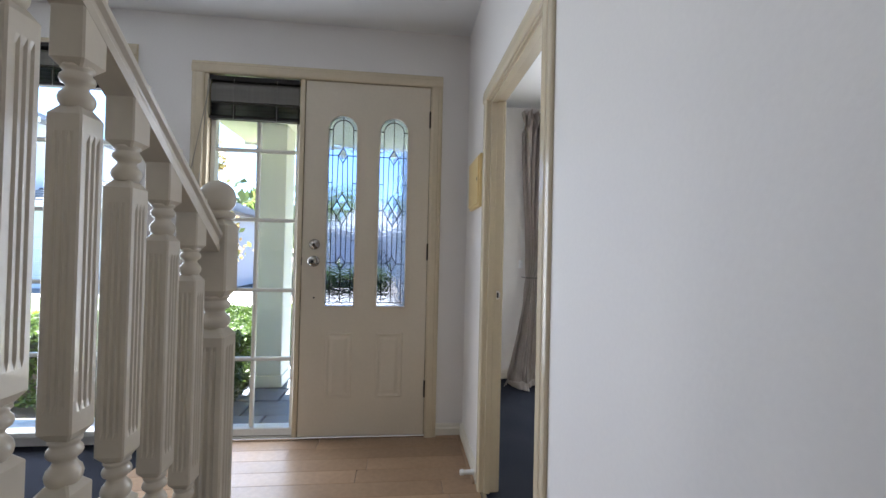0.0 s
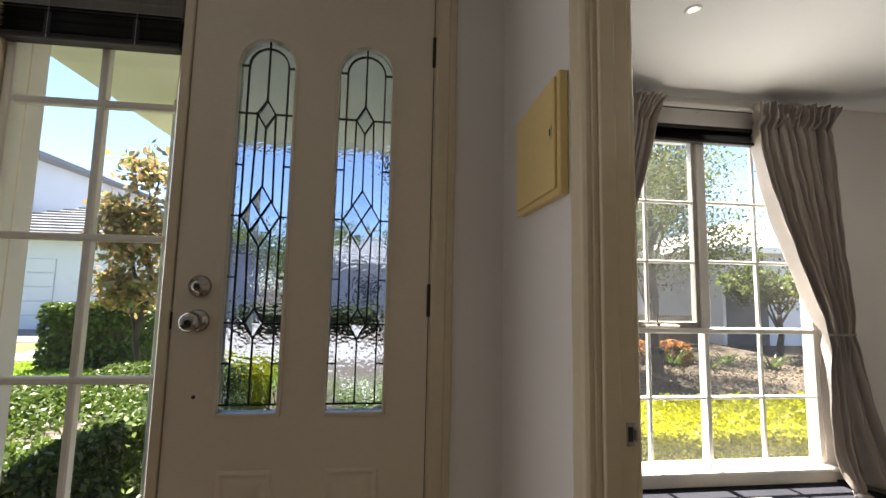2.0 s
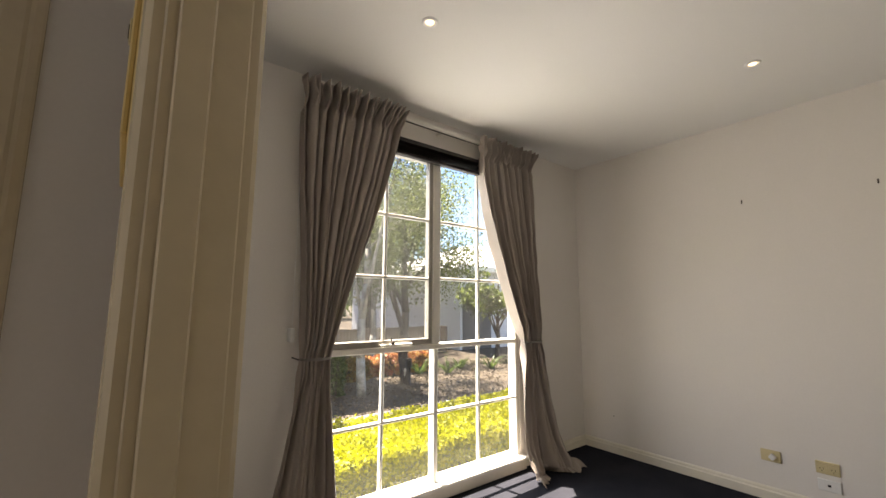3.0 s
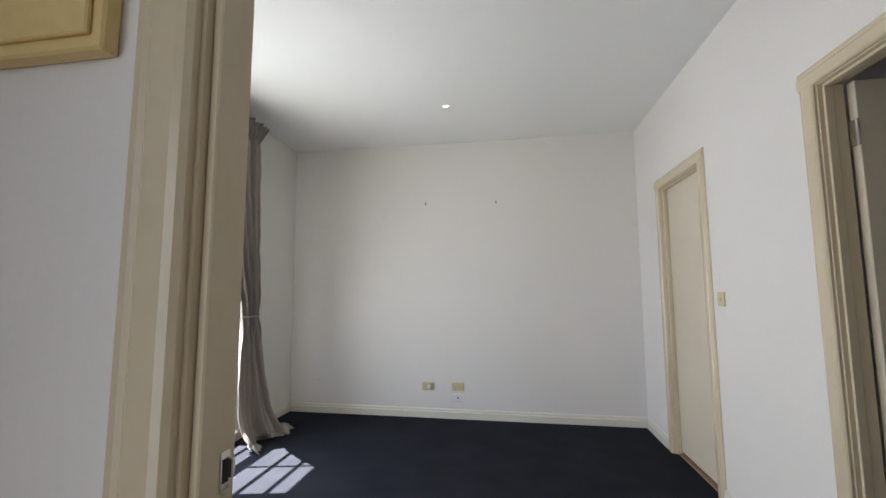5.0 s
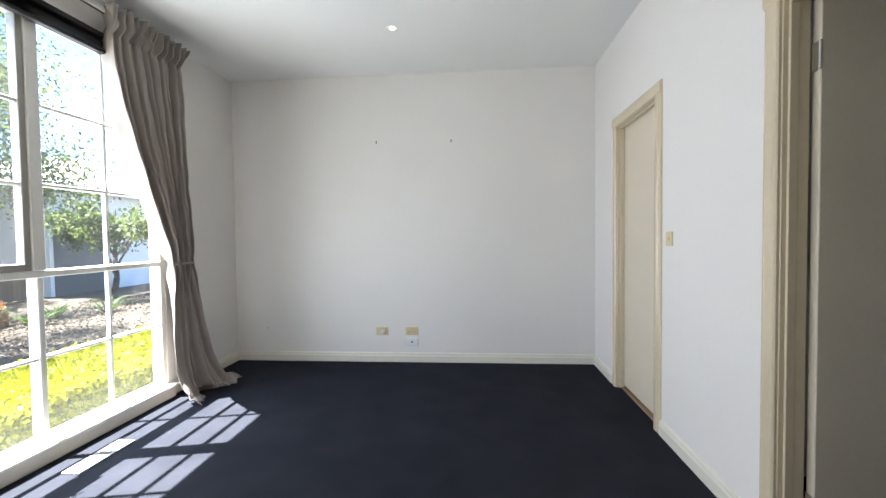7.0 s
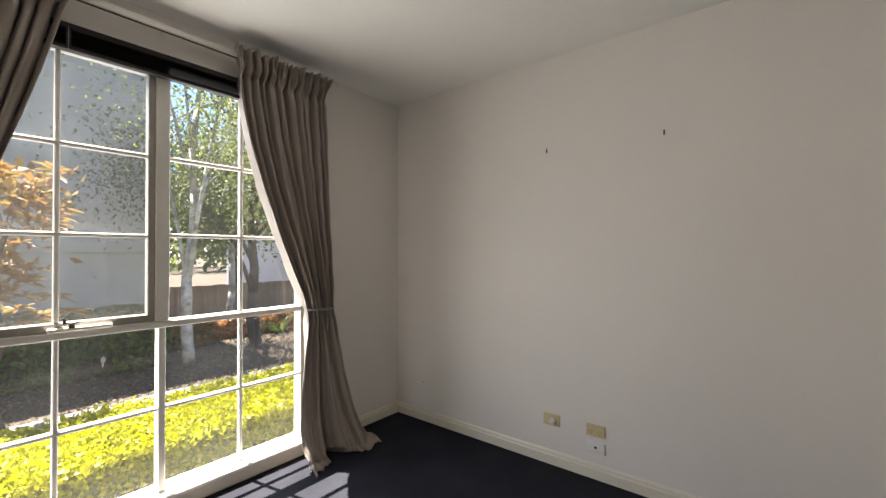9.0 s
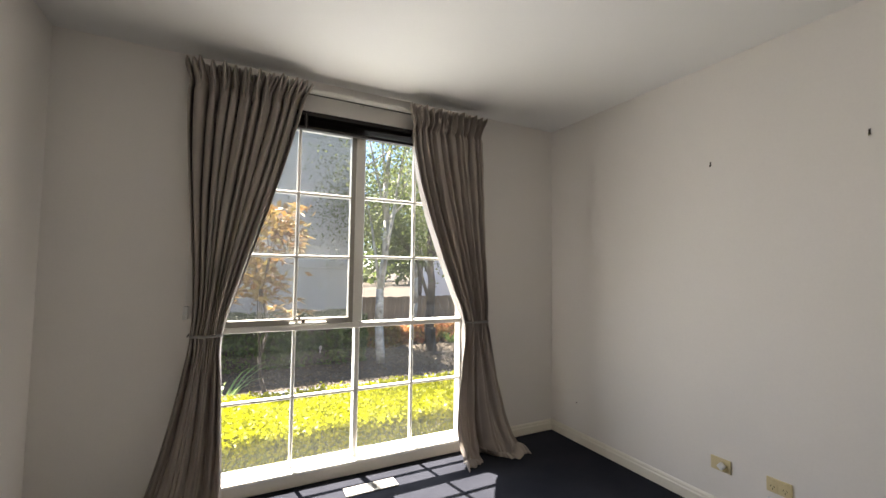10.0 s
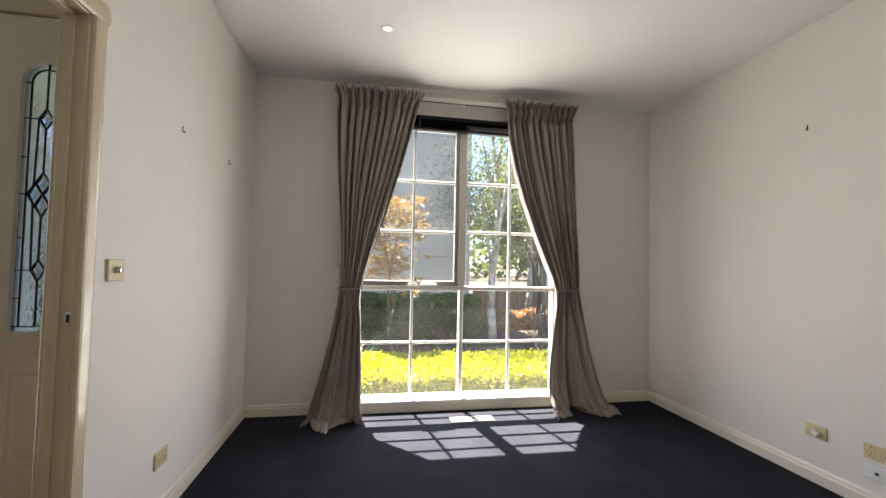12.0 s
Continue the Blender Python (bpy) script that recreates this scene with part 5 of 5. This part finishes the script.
def whorls(t, centres, reach, seed):
    """Rosettes of long pointed leaves, as the shrub carries them at its shoot tips."""
    rng = np.random.default_rng(seed)
    verts, faces = [], []
    for c in centres:
        for k in range(13):
            a, up, ln = 6.28 * k / 13 + rng.uniform(-0.3, 0.3), rng.uniform(-0.35, 0.7), reach * rng.uniform(0.7, 1.15)
            d = np.array([math.cos(a), math.sin(a), up])
            d /= np.linalg.norm(d)
            s = np.array([-math.sin(a), math.cos(a), 0.0]) * ln * 0.16
            i = len(verts)
            drop = np.array([0, 0, -0.22 * ln])
            verts += [c, c + d * ln * 0.5 + s, c + d * ln + drop, c + d * ln * 0.5 - s]
            faces.append((i, i + 1, i + 2, i + 3))
    me = bpy.data.meshes.new("leaf_whorls")
    me.from_pydata([tuple(v) for v in verts], [], faces)
    me.materials.append(M_ORANGE)
    ob = new("leaf_whorls", me)
    ob.parent = t


rng_w = np.random.default_rng(61)
whorls(bpy.data.objects["orange_shrub"], np.column_stack([rng_w.uniform(-0.45, 0.45, 46), rng_w.uniform(-0.35, 0.35, 46), rng_w.uniform(1.0, 2.5, 46)]), 0.17, 62)


def garden_light(x, y):
    """A short bollard lamp with a louvred head."""
    g = thing("garden_light", "short black bollard garden light in the mulch", "garden light", at=(x, y, G))
    part("post", lathe(bmesh.new(), [(0.05, 0.0), (0.05, 0.012), (0.032, 0.02), (0.030, 0.34)], 14), M_BRONZE, g, "", True)
    for i in range(4):
        part("louvre", lathe(bmesh.new(), [(0.030, 0.35 + 0.035 * i), (0.058, 0.345 + 0.035 * i), (0.058, 0.352 + 0.035 * i), (0.032, 0.375 + 0.035 * i)], 16), M_BRONZE, g)
    part("lens", lathe(bmesh.new(), [(0.026, 0.34), (0.026, 0.49)], 12), M_WHITE, g, "pale lens between the louvres", True)
    part("cap", lathe(bmesh.new(), [(0.060, 0.488), (0.062, 0.495), (0.045, 0.515), (0.012, 0.525)], 16), M_BRONZE, g, "", True)


garden_light(5.66, 9.42)
strap_plant(1.95, 7.35, 0.85, 26, 31, "arching strap-leaved plant by the hedge", M_PALM)
for i, (x, y) in enumerate(((0.42, 7.2), (0.85, 7.35), (0.15, 7.7), (0.62, 7.75))):
    strap_plant(x, y, 0.75, 30, 50 + i, "clump of green strap leaves beyond the porch path", M_PALM)
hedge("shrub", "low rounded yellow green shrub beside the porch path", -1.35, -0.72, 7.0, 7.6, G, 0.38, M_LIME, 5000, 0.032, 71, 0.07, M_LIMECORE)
for i, (x, y) in enumerate(((6.6, 10.4), (7.2, 10.1), (7.9, 10.5), (8.5, 10.0))):
    strap_plant(x, y, 0.6, 30, 40 + i, "dark green clump of strap leaves in the mulch", M_HEDGE)

rng = np.random.default_rng(77)
cl = np.column_stack([rng.uniform(-75, 75, 260), rng.uniform(42, 60, 260), rng.uniform(0.5, 6.5, 260)])
pts = cl[rng.integers(0, 260, 16000)] + rng.normal(0, 1, (16000, 3)) * np.array([1.5, 1.5, 1.1])
pts[:, 2] = np.maximum(pts[:, 2], 0)
tagged(new("far_trees", leaf_mesh("far_trees", pts, 0.75, M_TREELEAF, 1.4, 0.0, 78)), "distant green tree line beyond the houses", "trees", kind="stuff")

# timber paling fence
fence = thing("fence", "weathered brown timber paling fence", "fence")
pal = mesh_of("paling", boxed(-0.048, 0.048, -0.009, 0.009, 0, 0.84, bevel=0.004), M_FENCE)
for i in range(48):
    o = new("paling", pal)
    o.location = (5.25 + i * 0.1, 13.6 + 0.004 * (i % 3), G + random.uniform(0.0, 0.03))
    o.parent = fence
for z in (0.0, 0.42):
    part("rail", boxed(5.2, 10.0, 13.615, 13.66, z, z + 0.07), M_FENCE, fence)


def roof_hip(bm, x0, x1, y0, y1, z, rise, over=0.45):
    x0, x1, y0, y1 = x0 - over, x1 + over, y0 - over, y1 + over
    w = min(x1 - x0, y1 - y0) / 2
    if x1 - x0 >= y1 - y0:
        a, b = (x0 + w, (y0 + y1) / 2, z + rise), (x1 - w, (y0 + y1) / 2, z + rise)
    else:
        a, b = ((x0 + x1) / 2, y0 + w, z + rise), ((x0 + x1) / 2, y1 - w, z + rise)
    c = [bm.verts.new(p) for p in ((x0, y0, z), (x1, y0, z), (x1, y1, z), (x0, y1, z))]
    r = [bm.verts.new(a), bm.verts.new(b)]
    if x1 - x0 >= y1 - y0:
        quads = ((c[0], c[1], r[1], r[0]), (c[2], c[3], r[0], r[1]), (c[1], c[2], r[1]), (c[3], c[0], r[0]))
    else:
        quads = ((c[1], c[2], r[1], r[0]), (c[3], c[0], r[0], r[1]), (c[0], c[1], r[0]), (c[2], c[3], r[1]))
    for q in quads:
        bm.faces.new(q)
    bm.faces.new(c[::-1])
    return (x0, x1, y0, y1, w)


def house(label, x0, x1, y0, y1, eave, rise, mat, windows=(), doors=(), courses=True, roofmat=None, band=None, entry=None):
    """A neighbouring house: rendered walls, hipped tile roof with courses, fascia, windows and garage doors on its front."""
    h = thing("house", label, "house")
    part("walls", boxed(x0, x1, y0, y1, G - 0.05, eave), mat, h)
    bm = bmesh.new()
    X0, X1, Y0, Y1, w = roof_hip(bm, x0, x1, y0, y1, eave, rise)
    roof = part("roof", bm, roofmat or M_TILE, h, "grey concrete tile roof")
    if courses:
        bm = bmesh.new()
        n = int(w / 0.28)
        for i in range(n):
            f = i / n
            zz = eave + rise * f
            box(bm, X0 + w * f, X1 - w * f, Y0 + w * f - 0.02, Y0 + w * f + 0.06, zz + 0.005, zz + 0.05)
            box(bm, X1 - w * f - 0.06, X1 - w * f + 0.02, Y0 + w * f, Y1 - w * f, zz + 0.005, zz + 0.05)
        part("tile_courses", bm, roofmat or M_TILE, roof, "overlapping rows of roof tiles")
    part("fascia", boxed(X0 - 0.05, X1 + 0.05, Y0 - 0.06, Y0, eave - 0.12, eave + 0.06), M_FRAME, h, "white gutter and fascia")
    if entry:
        # No real recess: a flat panel whose dark colour gives the entry's shade.
        part("entry", boxed(entry[0], entry[1], y0 - 0.012, y0 - 0.002, G, entry[2]), M_ENTRYSHADE, h, "flat dark panel for the shade in the entry")
        part("entry_frame", boxed(entry[0] - 0.06, entry[1] + 0.06, y0 - 0.05, y0 - 0.013, entry[2], entry[2] + 0.10), M_FRAME, h)
    if band:
        part("string_course", boxed(x0 - 0.05, x1 + 0.05, y0 - 0.06, y0 - 0.002, *band, bevel=0.01), mat, h, "plain rendered band across the wall")
    for xa, xb, za, zb in windows:
        wd = part("window", boxed(xa, xb, y0 - 0.03, y0 - 0.005, za, zb), M_GREYGLASS, h, "dark window glass")
        bm = bmesh.new()
        box(bm, xa - 0.05, xb + 0.05, y0 - 0.07, y0 - 0.01, za - 0.07, za)
        box(bm, xa - 0.05, xb + 0.05, y0 - 0.06, y0 - 0.01, zb, zb + 0.05)
        box(bm, xa - 0.05, xa, y0 - 0.06, y0 - 0.01, za, zb)
        box(bm, xb, xb + 0.05, y0 - 0.06, y0 - 0.01, za, zb)
        for i in range(1, 3):
            xx = xa + (xb - xa) * i / 3
            box(bm, xx - 0.015, xx + 0.015, y0 - 0.05, y0 - 0.02, za, zb)
            zz = za + (zb - za) * i / 3
            box(bm, xa, xb, y0 - 0.05, y0 - 0.02, zz - 0.015, zz + 0.015)
        part("window_frame", bm, M_FRAME, wd)
    for xa, xb, za, zb in doors:
        bm = bmesh.new()
        n = 5
        for i in range(n):
            box(bm, xa, xb, y0 - 0.035, y0 - 0.005, za + (zb - za) * i / n + 0.01, za + (zb - za) * (i + 1) / n - 0.01, bevel=0.008)
        part("garage_door", bm, M_HOUSE, h, "white panelled garage door")
    return h


M_ENTRYSHADE = material("entry shade", (0.05, 0.055, 0.065), 0.7, vary=0.1)
M_GREYGLASS = material("far window glass", (0.10, 0.13, 0.17), 0.08, vary=0.05, bump=0.0)
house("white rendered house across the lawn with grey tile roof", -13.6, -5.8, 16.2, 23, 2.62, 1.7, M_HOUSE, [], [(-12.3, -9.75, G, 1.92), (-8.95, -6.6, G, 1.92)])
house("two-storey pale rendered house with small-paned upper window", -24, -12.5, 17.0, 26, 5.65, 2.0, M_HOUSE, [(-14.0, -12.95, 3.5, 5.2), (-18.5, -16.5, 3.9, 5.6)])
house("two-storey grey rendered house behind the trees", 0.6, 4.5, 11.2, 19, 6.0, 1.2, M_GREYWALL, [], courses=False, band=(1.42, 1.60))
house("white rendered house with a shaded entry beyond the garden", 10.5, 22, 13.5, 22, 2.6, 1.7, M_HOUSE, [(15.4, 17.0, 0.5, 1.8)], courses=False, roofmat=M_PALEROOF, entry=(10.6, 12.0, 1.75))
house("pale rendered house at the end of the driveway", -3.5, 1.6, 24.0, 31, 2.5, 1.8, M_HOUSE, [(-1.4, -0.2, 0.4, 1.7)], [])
hedge("driveway_hedge", "clipped green hedge across the driveway", -4.0, 0.3, 15.2, 16.2, G, 0.5, M_HEDGE, 9000, 0.06, 12, 0.06)

# ---- porch ----
porch = thing("porch_floor", "blue-grey slate paved porch floor", "porch", kind="structure")
part("slab", boxed(-0.775, 1.075, 3.91, 5.5, G - 0.1, -0.085), M_GROUT, porch, "dark grout bed")
for i in range(5):
    for j in range(5):
        xa, ya = -0.775 + i * 0.41 - (0.2 if j % 2 and i else 0.0), 3.92 + j * 0.315
        xb = min(xa + (0.20 if j % 2 and not i else 0.40), 1.05)
        if xb - xa > 0.08:
            o = part("paver", boxed(xa + 0.004, xb - 0.004, ya + 0.004, ya + 0.309, -0.085, -0.062 + random.uniform(-0.002, 0.002), bevel=0.004), M_SLATE, porch)
solid("path_porch", boxed(-0.75, 1.05, 5.5, 6.9, G - 0.02, G + 0.03), M_CONCRETE, "pale paved path to the porch", "path", "structure")
pier = thing("porch_pier", "square pale rendered porch pier", "pier", at=(-0.585, 5.05, 0))
part("shaft", boxed(-0.135, 0.135, -0.15, 0.15, -0.062, 2.42, bevel=0.006), M_RENDER, pier)
part("plinth", boxed(-0.148, 0.148, -0.163, 0.163, -0.062, 0.05, bevel=0.006), M_RENDER, pier)
solid("porch_ceiling", boxed(-1.09, 1.075, 3.91, 5.65, 2.42, 2.50), M_SOFFIT, "cream painted porch ceiling", "ceiling", "structure")
solid("porch_beam", boxed(-1.12, 1.085, 5.652, 5.70, 2.40, 2.56), M_FRAME, "white painted porch fascia board", "fascia", "structure")
solid("house_wall_outside", boxed(-3.7, -2.2, 3.912, 4.06, -0.6, 2.9), M_RENDER, "pale rendered outer wall", "wall", "structure")
